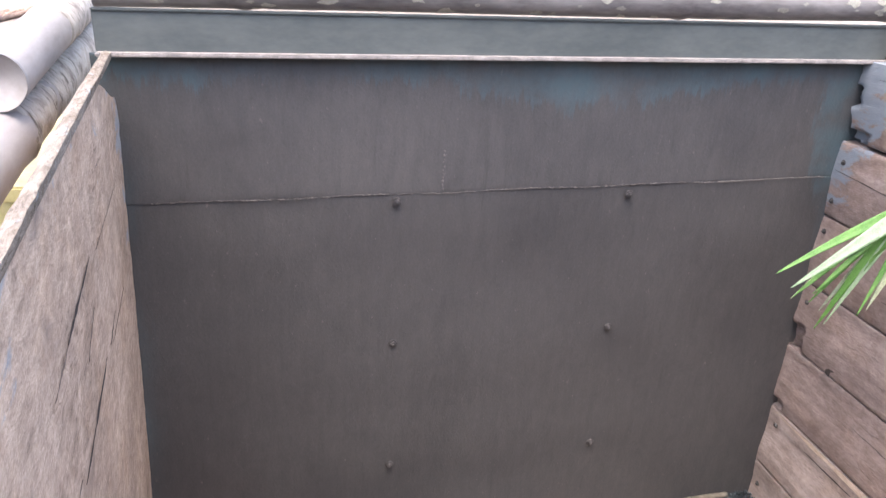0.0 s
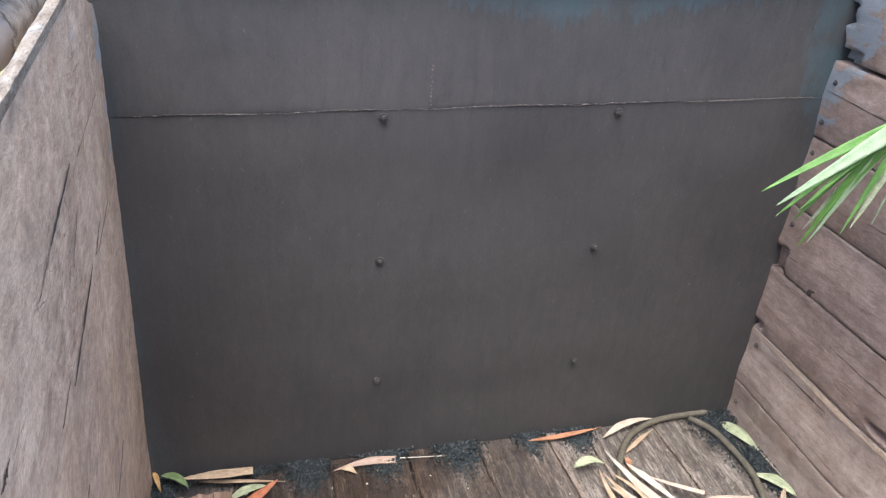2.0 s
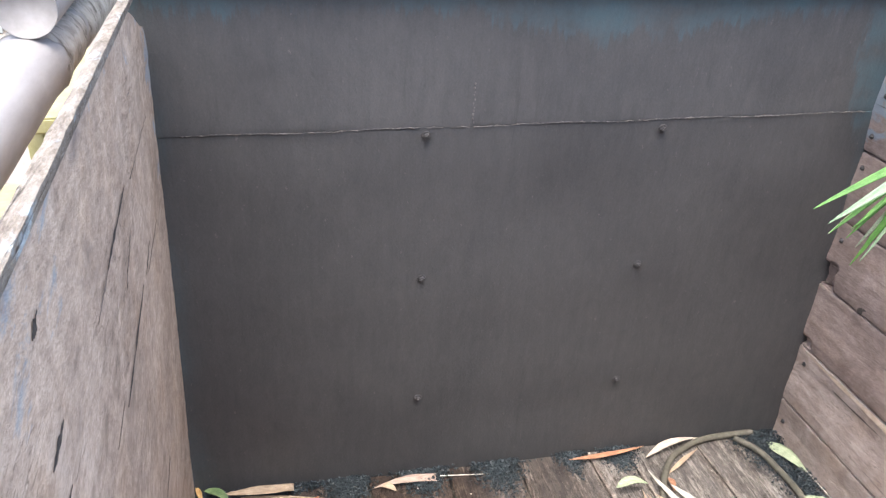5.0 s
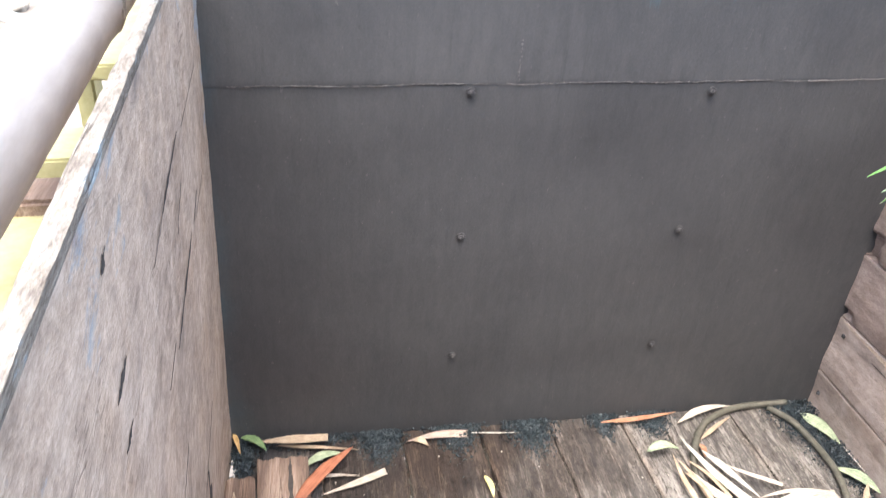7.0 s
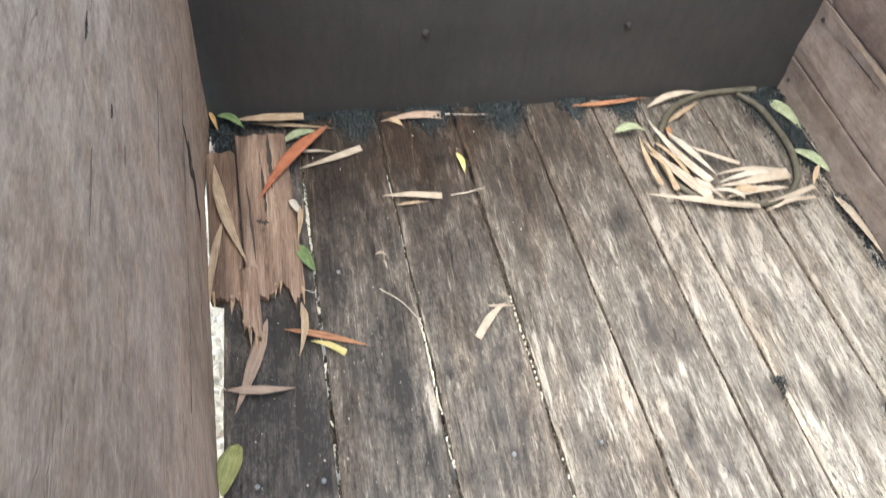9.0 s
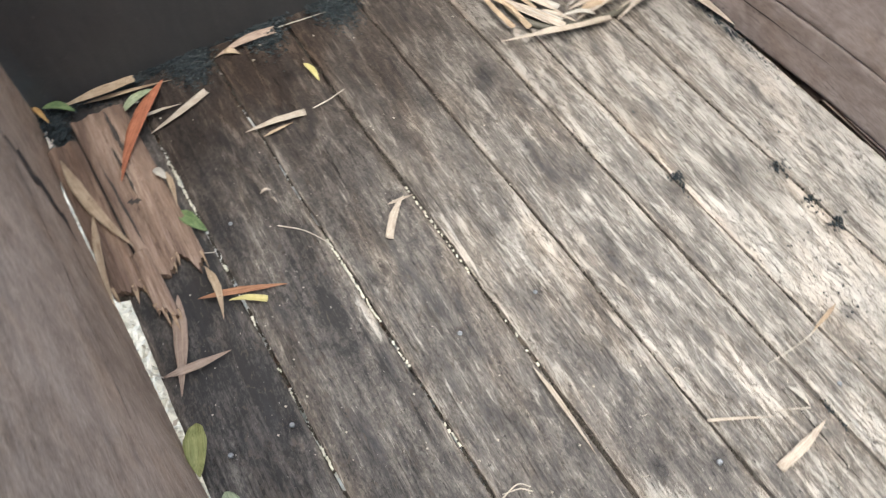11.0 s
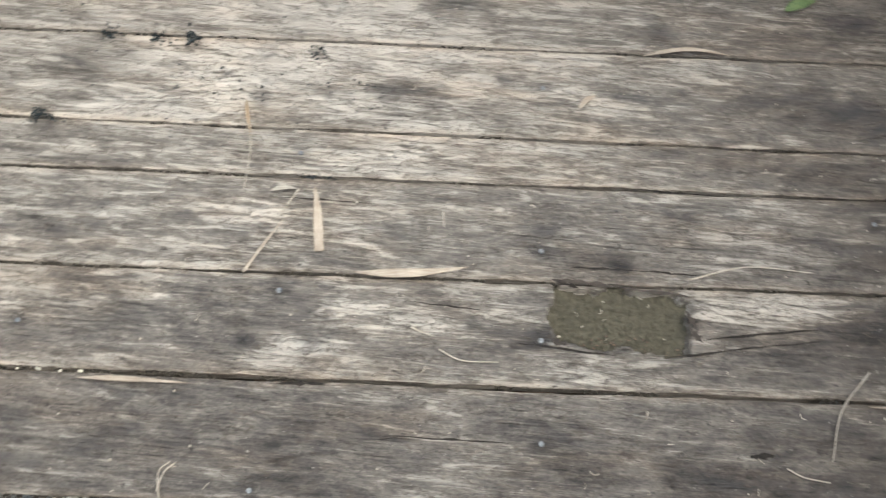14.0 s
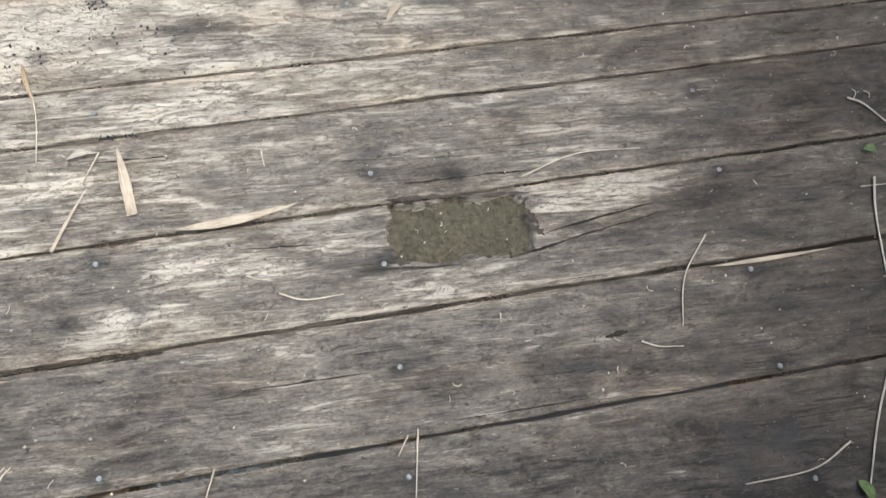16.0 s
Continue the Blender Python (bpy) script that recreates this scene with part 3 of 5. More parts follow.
for _ in range(9000):
    x, y, r = rnd.uniform(-0.42, 0.42), rnd.uniform(0.2, 1.9), rnd.uniform(0.012, 0.040)
    n, turn = len(vs), rnd.uniform(0, 6.28)
    for q in range(5):
        w, rr = turn + 2 * math.pi * q / 5, r * rnd.uniform(0.6, 1.15)
        vs.append((x + rr * math.cos(w), y + rr * math.sin(w), -0.598 + rnd.uniform(0, 0.004)))
    vs.append((x + rnd.uniform(-0.4, 0.4) * r, y + rnd.uniform(-0.4, 0.4) * r, -0.592 + rnd.uniform(0.002, 0.026)))
    fs += [(n + q, n + (q + 1) % 5, n + 5) for q in range(5)]
CHIPS = plain("white_stone", (0.32, 0.305, 0.262), (0.60, 0.58, 0.52), 28, 0.85, 0.6)
tagged(link("white_gravel", mesh_of("white_gravel", vs, fs, CHIPS, False)), "white stone chips spread on the ground below the floor", "gravel", kind="stuff")

# ---- far sheet wall ----
wall_far = tagged(new("wall_far"), "dark painted steel sheet wall with a welded seam", "wall", kind="structure")


def sheet(name, z0, z1, proud, dents, material, seed):
    def place(u, v, w):
        return (v, FAR - proud - w, u)
    return board(name, z0, z1, -0.088, 1.20, 0.006, place, material, wall_far, du=0.012, dv=0.012, rough=0.0004, worn=0.0006, sag=0.004, seed=seed, dents=dents)


SEAM = 0.7300


def seam(v):
    return SEAM + 0.0105 * v


sheet("lower_plate", -0.06, seam, 0.0, (), STEEL, 2.0)
sheet("upper_plate", lambda v: seam(v) + 0.0006, 0.9525, 0.0003, (), STEEL_UPPER, 5.0)


def weld(points, r, seed, name, material):
    line = smooth_line(points, 26)
    rnd = random.Random(seed)
    lumps = [rnd.choice((0.05, 0.35, 0.7, 1.0, 1.4)) for _ in line]
    vs, fs = tube([(p.x, p.y + 0.0009, p.z + rnd.uniform(-0.0009, 0.0009)) for p in line], lambda t: r * lumps[int(t * (len(lumps) - 1))], 6, True, 0.3, seed)
    link(name, mesh_of(name, vs, fs, material), wall_far, "lumpy weld bead")


weld([(-0.03 + 0.078 * i, FAR - 0.0025, seam(-0.03 + 0.078 * i) + 0.0006 + 0.0012 * math.sin(i * 1.9)) for i in range(16)], 0.0009, 4, "weld_seam", WELD)
rnd = random.Random(8)
bm = bmesh.new()
for k in range(11):
    r = rnd.uniform(0.0007, 0.0019)
    bmesh.ops.create_icosphere(bm, subdivisions=2, radius=r, matrix=pose(0.420 + rnd.uniform(-0.0012, 0.0012), FAR - 0.0016, 0.742 + 0.0062 * k + rnd.uniform(-0.001, 0.001)) @ Matrix.Diagonal((1.0, 0.7, 1.5, 1.0)))
part("weld_drops", bm, WELD, wall_far, "lumpy drops of weld")


def bolt_mesh():
    bm = bmesh.new()
    bmesh.ops.create_cone(bm, cap_ends=True, segments=16, radius1=0.0100, radius2=0.0092, depth=0.002, matrix=pose(0, -0.0010, 0, 90))
    bmesh.ops.create_cone(bm, cap_ends=True, segments=6, radius1=0.0070, radius2=0.0060, depth=0.005, matrix=pose(0.0006, -0.0042, 0, 90, 20))
    bmesh.ops.create_cone(bm, cap_ends=True, segments=8, radius1=0.0032, radius2=0.0026, depth=0.004, matrix=pose(0, -0.0082, -0.0004, 90))
    me = bpy.data.meshes.new("bolt")
    bm.to_mesh(me)
    bm.free()
    me.materials.append(BOLT)
    return me


BOLT_ME = bolt_mesh()
for bx in (0.344, 0.752):
    for bz in (0.722, 0.458, 0.192):
        b = link("bolt", BOLT_ME, wall_far)
        b.matrix_basis = pose(bx, FAR - 0.0035, bz, 0, 40 * bx + 70 * bz, 0) @ Matrix.Scale(0.80, 4)

# steel channel along the top of the sheet
beam = tagged(new("steel_beam"), "blue-grey painted steel channel along the wall's top", "beam", kind="structure")
part("web", bevel_box((1.276, 0.005, 0.060), 0.001, pose(0.560, FAR - 0.004, 0.981)), BEAM_BLUE, beam, smooth=False)
part("lower_flange", bevel_box((1.276, 0.018, 0.006), 0.0015, pose(0.560, FAR - 0.010, 0.9535)), FLANGE, beam, "worn dusty lower flange, its sky highlight painted pale", smooth=False)
part("upper_flange", bevel_box((1.276, 0.006, 0.004), 0.001, pose(0.560, FAR - 0.007, 1.0125)), BEAM_BLUE, beam, smooth=False)
part("end_plate", bevel_box((0.006, 0.05, 0.085), 0.0015, pose(1.201, FAR - 0.020, 0.985)), ROTTEN, beam, "rusty brown end plate", smooth=False)


# ---- bamboo poles ----
def bamboo(label, start, end, r, nodes_at, material, mottled=(), lichen=0, seed=0):
    """A pole with swollen joints; its mottled stretches are sleeves of bark."""
    pole = tagged(new("bamboo_pole"), label, "bamboo pole", group="bamboo rails")
    a, b = Vector(start), Vector(end)
    rnd = random.Random(seed)
    steps = 160
    def rad(t):
        q = r * (1 + 0.03 * math.sin(t * 9 + seed))
        for n in nodes_at:
            q += 0.075 * r * math.exp(-((t - n) / 0.006) ** 2) - 0.05 * r * math.exp(-((t - n - 0.012) / 0.005) ** 2)
        return q
    bow = Vector((rnd.uniform(-0.006, 0.006), 0, rnd.uniform(-0.004, 0.004)))
    line = [a.lerp(b, i / steps) + bow * math.sin(math.pi * i / steps) for i in range(steps + 1)]
    vs, fs = tube(line, rad, 28, True, 0.006, seed)
    link("culm", mesh_of("culm", vs, fs, material), pole)
    for t0, t1 in mottled:
        # peeling bark: its ends hang in tatters and it stands off the culm
        d = (b - a).normalized()
        s1 = d.cross(Vector((0, 0, 1))).normalized()
        s2 = s1.cross(d)
        sides, rings = 40, max(12, int((t1 - t0) * 160))
        tear = lambda w, q: 0.010 * noise.noise((2.2 * math.cos(w), 2.2 * math.sin(w), seed + q)) + 0.006 * noise.noise((7 * math.cos(w), 7 * math.sin(w), seed + q + 9))
        vs, fs = [], []
        for i in range(rings + 1):
            for k in range(sides):
                w = 2 * math.pi * k / sides
                t = t0 + tear(w, t0) + (t1 + tear(w, t1) - t0 - tear(w, t0)) * i / rings
                t = min(0.9999, max(0.0, t))
                loose = 0.0012 + 0.0022 * max(0.0, noise.noise((3 * math.cos(w), 3 * math.sin(w), t * 60))) if 0 < i < rings else 0.0004
                c0 = a.lerp(b, t) + bow * math.sin(math.pi * t)
                vs.append(tuple(c0 + (s1 * math.cos(w) + s2 * math.sin(w)) * (rad(t) + loose)))
        for i in range(rings):
            for k in range(sides):
                j = (k + 1) % sides
                fs.append((i * sides + k, i * sides + j, (i + 1) * sides + j, (i + 1) * sides + k))
        link("bark_sleeve", mesh_of("bark_sleeve", vs, fs, BAMBOO_BARK), pole, "white mottled bark sleeve")
    if lichen:
        vs, fs = [], []
        d = (b - a).normalized()
        s1 = d.cross(Vector((0, 0, 1))).normalized()
        s2 = s1.cross(d)
        for _ in range(lichen):
            t = rnd.random()
            ang = rnd.uniform(0.1, math.pi - 0.1) if rnd.random() < 0.6 else rnd.uniform(-1.2, 0.6)
            c0, n = a.lerp(b, t), len(vs)
            size = rnd.uniform(0.002, 0.009)
            k = 9
            for q in range(k):
                w = 2 * math.pi * q / k
                rr = size * rnd.uniform(0.5, 1.2)
                al = ang + rr * math.sin(w) / r
                p = c0 + bow * math.sin(math.pi * t) + d * (rr * 1.8 * math.cos(w)) + (s1 * math.cos(al) + s2 * math.sin(al)) * (rad(t) * 1.004 + 0.0008)
                vs.append(tuple(p))
            fs.append(tuple(range(n, n + k)))
        ob = link("lichen", mesh_of("lichen", vs, fs, LICHEN, False), pole, "pale grey lichen flecks")
        ob["kind"] = "stuff"
    return pole


bamboo("bleached bamboo pole lying along the outside of the wooden side", (-0.030, -1.0, 0.910), (-0.173, 2.15, 0.914), 0.0345, (0.22, 0.48, 0.70, 0.9), BAMBOO, mottled=((0.700, 0.745), (0.750, 0.999)), seed=3)
bamboo("thick sun-bleached bamboo pole with a sawn end", (-0.121, 1.178, 0.978), (-0.227, 3.1, 0.990), 0.0310, (0.35, 0.75), BAMBOO, mottled=((0.16, 0.34),), seed=5)
bamboo("grey lichened bamboo pole resting on the steel beam", (-0.075, FAR + 0.012, 1.043), (1.45, FAR + 0.006, 1.050), 0.030, (0.13, 0.57, 0.83), BAMBOO_GREY, lichen=90, seed=9)

# ---- wooden sides ----
wall_left = tagged(new("wall_left"), "weathered grey-brown wooden side with cracks and knot holes", "wall", kind="structure")


def left_place(u, v, w):
    # the foot of the side has warped outwards, away from the floor
    foot = max(0.0, 1 - u / 0.40) ** 1.5 * min(1.0, max(0.0, (FAR - v) / 0.25)) * min(1.0, max(0.2, (v - 0.45) / 0.35))
    return (-0.085 + 0.059 * (FAR - v) + 0.03 * u - 0.023 * foot + w, v, u)


def panel_top(v):
    # the far upper corner has rotted away under the cap
    t = min(1.0, max(0.0, (v - 1.26) / 0.20))
    return 0.9555 - 0.054 * t * t * (3 - 2 * t) - 0.05 * max(0.0, (v - 1.435) / 0.045) ** 2


board("panel", -0.02, panel_top, NEAR, FAR - 0.004, 0.014, left_place, WALL_LEFT, wall_left, du=0.007, dv=0.008, rough=0.0009, worn=0.0, coarse_to=0.25,
      ragged=(0.0, 0.014), seed=20.0)
# the wide first row paints the shadow gap at the panel's far foot
# splits and knots: z and y of both ends, half width
for row in ((0.385, 1.050, 0.03, 1.130, 0.075), (0.833, 0.722, 0.829, 0.682, 0.0062), (0.787, 0.716, 0.785, 0.688, 0.0062), (0.916, 0.712, 0.908, 0.694, 0.0075),
            (0.828, 1.080, 0.816, 0.930, 0.0085), (0.683, 1.130, 0.672, 0.930, 0.0085), (0.721, 0.704, 0.720, 0.690, 0.0045), (0.686, 1.235, 0.677, 1.165, 0.0060)):
    split(wall_left, left_place, *row, 0.0009, 0.0015, 20.0)
for row in ((0.388, 1.060, 0.376, 0.880, 0.0060), (0.374, 0.850, 0.376, 0.720, 0.0040), (0.380, 0.700, 0.384, 0.640, 0.0030), (0.225, 0.985, 0.180, 0.850, 0.0060), (0.805, 1.36, 0.814, 1.13, 0.0022), (0.816, 0.940, 0.808, 0.86, 0.0035), (0.664, 1.34, 0.667, 1.19, 0.0020),
            (0.691, 0.915, 0.684, 0.860, 0.0024), (0.772, 1.08, 0.745, 1.02, 0.0036), (0.385, 1.045, 0.380, 1.183, 0.0012), (0.682, 0.702, 0.679, 0.686, 0.0018),
            (0.884, 1.22, 0.886, 1.18, 0.002), (0.90, 0.53, 0.905, 0.47, 0.0014), (0.760, 0.62, 0.752, 0.56, 0.0016), (0.560, 0.92, 0.552, 0.80, 0.0020)):
    split(wall_left, left_place, *row, 0.0009, 0.0015, 20.0, material=SOFT_SPLIT)


def cap_place(u, v, w):
    x, y, _ = left_place(0.95, v, 0.0)
    return (x + u, y, 0.966 + w)


board("cap_rail", -0.0095, 0.0020, NEAR, 1.432, 0.0105, cap_place, CAP_WOOD, wall_left, du=0.004, dv=0.008, rough=0.0018, worn=0.002, ragged=(0.0, 0.006), seed=31.0,
      label="pale flaking cap rail with traces of light blue paint")

wall_right = tagged(new("wall_right"), "brown weathered plank side with broken board ends", "wall", kind="structure")


def right_place(u, v, w):
    # its planks have warped away from the floor along the middle
    t = min(1.0, max(0.0, (1.22 - v) / 0.55))
    return (1.160 + 0.002 * math.sin(u * 40) + 0.042 * t * t * (3 - 2 * t) + 0.055 * max(0.0, 0.55 - v) - w, v, u)


RIGHT = ((-0.02, 0.089, 0.006), (0.0915, 0.235, 0.005), (0.238, 0.383, 0.006), (0.3865, 0.526, 0.010), (0.529, 0.6655, 0.005), (0.6690, 0.810, 0.004), (0.817, 0.955, 0.022))
RIGHT_HOLES = {3: ((0.384, 0.440, 1.450, 1.50, 0.014),), 6: ((0.80, 0.834, 1.425, 1.50, 0.018), (0.875, 0.915, 1.470, 1.50, 0.018)), 2: ((0.240, 0.262, 1.455, 1.50, 0.012), (0.248, 0.264, 1.09, 1.155, 0.016))}
for k, (z0, z1, rag) in enumerate(RIGHT):
    board("plank", z0, z1, NEAR, FAR + 0.006, 0.028, right_place, WALL_RIGHT_LOW if k < 2 else WALL_RIGHT, wall_right, du=0.005, dv=0.006, rough=0.0009, worn=0.0018, coarse_to=0.8,
          ragged=(0.0, rag), seed=40.0 + 1.7 * k, pockets=RIGHT_HOLES.get(k, ()))
for k, *row in ((3, 0.388, 1.372, 0.398, 1.360, 0.014), (1, 0.205, 1.37, 0.207, 1.22, 0.003), (3, 0.396, 1.372, 0.402, 1.352, 0.006), (5, 0.757, 1.48, 0.748, 1.20, 0.0018), (6, 0.93, 1.44, 0.925, 1.20, 0.003),
                (4, 0.58, 1.30, 0.585, 1.22, 0.0018), (2, 0.33, 1.28, 0.325, 1.10, 0.0016), (0, 0.05, 1.10, 0.045, 0.80, 0.002)):
    split(wall_right, right_place, *row, 0.0009, 0.0015, 40.0 + 1.7 * k)
board("backing_board", -0.07, 0.95, NEAR, FAR + 0.05, 0.02, lambda u, v, w: right_place(u, v, w - 0.045), WALL_RIGHT, wall_right, du=0.05, dv=0.05, seed=57.0)
for by, bz in ((1.466, 0.775), (1.470, 0.700), (1.468, 0.640), (1.462, 0.492), (1.455, 0.205), (1.462, 0.045)):
    b = link("bolt", BOLT_ME, wall_right)
    b.matrix_basis = pose(1.158, by, bz, 0, 0, -90) @ Matrix.Scale(0.52, 4)

# unseen plank end, added to close the bay and shade its floor
unseen_near_wall = tagged(new("unseen_near_wall"), "unseen plank end added to close and shade the bay", "wall", kind="structure")
for k in range(7):
    board("plank", -0.02 + 0.141 * k, 0.116 + 0.141 * k, -0.02, 1.30, 0.028, lambda u, v, w: (v, NEAR - 0.03 + w, u), WALL_RIGHT, unseen_near_wall, du=0.02, dv=0.03, seed=60.0 + k)

# unseen wall added behind the near end to hold back light
unseen_shade_wall = tagged(new("unseen_shade_wall"), "unseen plain wall added to block light from the near side", "wall", kind="structure")
part("plaster_coat", bevel_box((7.0, 0.2, 2.6), 0.01, pose(0.55, NEAR - 0.20, 0.70)), SHADE_WALL, unseen_shade_wall, smooth=False)

split(wall_right, right_place, 0.230, 1.470, 0.229, 1.00, 0.012, 0.0009, 0.0015, 41.7, "splintered_edge", WALL_LEFT, "pale splintered board edge")

# ---- floor ----
floor = tagged(new("floor"), "weathered timber plank floor with open joints and nail heads", "floor", kind="structure")


def flat_place(dz=0.0):
    return lambda u, v, w: (u, v, w + dz)


# x of each joint at the far wall, drift per metre towards the near end, half width of the joint
JOINTS = ((-0.082, 0.052, 0.0), (0.0865, 0.034, 0.0028), (0.247, 0.044, 0.0028), (0.409, 0.047, 0.0036), (0.557, 0.053, 0.0026), (0.713, 0.053, 0.0026),
          (0.800, 0.050, 0.0026), (0.962, 0.055, 0.0028), (1.132, 0.046, 0.002))
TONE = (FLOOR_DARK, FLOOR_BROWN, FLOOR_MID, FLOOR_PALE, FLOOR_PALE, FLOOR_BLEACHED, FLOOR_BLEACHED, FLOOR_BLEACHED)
FLOOR_DENTS = {
    1: [(0.165, 1.48, 0.178, 1.02, 0.0015, 0.006)],
    2: [(0.325, 1.46, 0.345, 0.80, 0.0018, 0.007), (0.365, 0.30, 0.40, -0.30, 0.0015, 0.005)],
    3: [(0.452, 1.48, 0.475, 1.10, 0.0020, 0.008), (0.533, -0.038, 0.534, -0.127, 0.0016, 0.006), (0.534, -0.127, 0.548, -0.252, 0.0016, 0.007), (0.548, -0.252, 0.566, -0.36, 0.0014, 0.005), (0.565, -0.251, 0.581, -0.36, 0.0020, 0.008), (0.548, -0.02, 0.520, 0.12, 0.0012, 0.004), (0.51, 0.40, 0.512, 0.385, 0.008, 0.004)],
    4: [(0.648, -0.03, 0.655, -0.20, 0.004, 0.008), (0.662, 0.02, 0.668, -0.16, 0.0018, 0.006), (0.635, 1.44, 0.655, 1.05, 0.0015, 0.005)],
    6: [(0.905, 1.48, 0.925, 1.10, 0.0018, 0.006), (0.86, 0.70, 0.90, 0.10, 0.0013, 0.004)],
    7: [(1.05, 1.2, 1.07, 0.7, 0.0018, 0.006)],
}
# worn pale patches and dark stains of the boards: x, y, half width, half length, how much paler
WORN = ((0.569, 0.249, 0.026, 0.10, 0.30), (0.977, 0.242, 0.03, 0.08, 0.25), (0.898, 0.32, 0.02, 0.09, 0.22), (0.585, 0.046, 0.03, 0.09, 0.26), (0.616, -0.30, 0.026, 0.08, 0.62),
        (0.628, -0.41, 0.022, 0.09, 0.62), (0.512, -0.141, 0.016, 0.18, 0.24), (0.789, -0.279, 0.02, 0.10, 0.18), (0.744, 0.192, 0.018, 0.10, 0.20), (0.995, 0.446, 0.05, 0.10, 0.25),
        (0.254, 0.801, 0.022, 0.06, 0.32), (0.58, 0.555, 0.035, 0.10, 0.28), (0.603, 0.282, 0.03, 0.07, 0.20), (0.578, 0.841, 0.014, 0.12, 0.24), (0.853, 0.62, 0.04, 0.14, 0.22),
        (0.70, 0.36, 0.05, 0.14, 0.22), (0.80, 0.33, 0.045, 0.12, 0.20))
STAINED = ((0.515, 0.409, 0.018, 0.030, -0.42), (1.0, 0.366, 0.012, 0.018, -0.6), (0.717, -0.18, 0.012, 0.02, -0.25), (0.518, 0.07, 0.020, 0.07, -0.26), (0.439, 0.043, 0.022, 0.05, -0.22),
           (0.606, -0.495, 0.02, 0.06, -0.30), (0.964, -0.549, 0.03, 0.16, -0.25), (0.384, -0.238, 0.026, 0.07, -0.24), (0.951, 0.308, 0.016, 0.06, -0.25), (0.987, 0.14, 0.02, 0.08, -0.25),
           (0.68, 1.145, 0.016, 0.030, -0.45), (0.48, 1.094, 0.014, 0.03, -0.3), (0.497, 0.711, 0.024, 0.045, -0.26))
SOAKED = ((0.94, 0.734, 0.035, 0.06, -0.40), (0.654, 0.711, 0.016, 0.03, -0.25), (0.222, 0.838, 0.024, 0.07, -0.40), (0.04, 0.975, 0.04, 0.05, -0.45), (0.399, 0.758, 0.014, 0.04, -0.25),
          (0.584, 0.322, 0.016, 0.03, -0.30), (0.083, 0.778, 0.04, 0.12, -0.15), (1.0, 0.565, 0.02, 0.025, -0.45), (0.828, 0.765, 0.014, 0.03, -0.3), (1.002, 0.71, 0.018, 0.03, -0.35),
          (0.303, 0.685, 0.016, 0.03, -0.25), (-0.02, 0.862, 0.05, 0.12, -0.25), (0.672, -0.13, 0.02, 0.10, -0.30))
for k in range(len(JOINTS) - 1):
    xa, da, ga = JOINTS[k]
    xb, db, gb = JOINTS[k + 1]
    lo = (lambda v, x=xa, d=da, g=ga: x + d * (FAR - v) + g * (0.95 + 0.55 * noise.noise((v * 14, x * 9, 0))))
    hi = (lambda v, x=xb, d=db, g=gb: x + d * (FAR - v) - g * (0.95 + 0.55 * noise.noise((v * 14, x * 9, 4))))
    if k == 0:
        lo = (lambda v: (-0.052 + 0.008 * (0.9 - v)) if v < 1.04 else -0.075)
    pk = ((0.545, 0.636, -0.228, -0.032, 0.0290),) if k == 3 else ()
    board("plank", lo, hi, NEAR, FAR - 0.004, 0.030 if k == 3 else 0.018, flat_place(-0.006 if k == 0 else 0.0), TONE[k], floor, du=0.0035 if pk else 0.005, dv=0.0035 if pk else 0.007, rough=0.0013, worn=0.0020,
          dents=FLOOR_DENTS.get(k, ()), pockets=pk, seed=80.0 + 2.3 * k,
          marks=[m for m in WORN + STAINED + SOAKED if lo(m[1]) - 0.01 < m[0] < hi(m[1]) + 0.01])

# the eroded lip beside the broken-out board, and its chipped end
for row in ((0.6430, -0.026, 0.6400, -0.120, 0.008), (0.6400, -0.115, 0.6340, -0.235, 0.006), (0.612, -0.222, 0.584, -0.238, 0.012), (0.587, -0.226, 0.566, -0.244, 0.013), (0.552, -0.030, 0.546, -0.050, 0.008)):
    split(floor, flat_place(), *row, 0.0013, 0.0015, 80.0 + 2.3 * 3, "rotted_edge")

# the 0.6435 row paints shade in the mud hole's corner
for k, *row in ((3, 0.540, -0.190, 0.557, -0.280, 0.0030), (3, 0.556, -0.265, 0.586, -0.420, 0.0032), (3, 0.571, -0.245, 0.602, -0.415, 0.0036), (4, 0.664, -0.055, 0.668, -0.150, 0.0040),
                (4, 0.668, -0.145, 0.668, -0.245, 0.0028), (3, 0.4565, 0.345, 0.4615, 0.275, 0.006), (3, 0.590, 0.180, 0.586, 0.070, 0.0022), (3, 0.543, 0.02, 0.536, -0.12, 0.0030),
                (4, 0.6435, -0.027, 0.6330, -0.066, 0.0065), (5, 0.800, -0.10, 0.802, -0.32, 0.0024), (2, 0.4140, -0.300, 0.4190, -0.334, 0.010), (2, 0.400, 0.18, 0.404, 0.02, 0.0022), (2, 0.330, -0.08, 0.336, -0.26, 0.0020), (4, 0.735, 0.40, 0.738, 0.24, 0.0022)):
    split(floor, flat_place(), *row, 0.0013, 0.0015, 80.0 + 2.3 * k, "crack", material=GAP, label="dark open crack along the grain or painted recess shade")

# joists that show through the open joints
for jy in (0.83, 0.36, -0.02, -0.53, 1.42):
    part("joist", bevel_box((1.22, 0.05, 0.06), 0.004, pose(0.62, jy, -0.075)), ROTTEN, floor, smooth=False)

# light-blocking boards added under the floor, but for its open side by the gravel
part("bearer", bevel_box((0.05, 2.4, 0.50), 0.004, pose(0.425, 0.22, -0.356)), ROTTEN, floor, smooth=False)
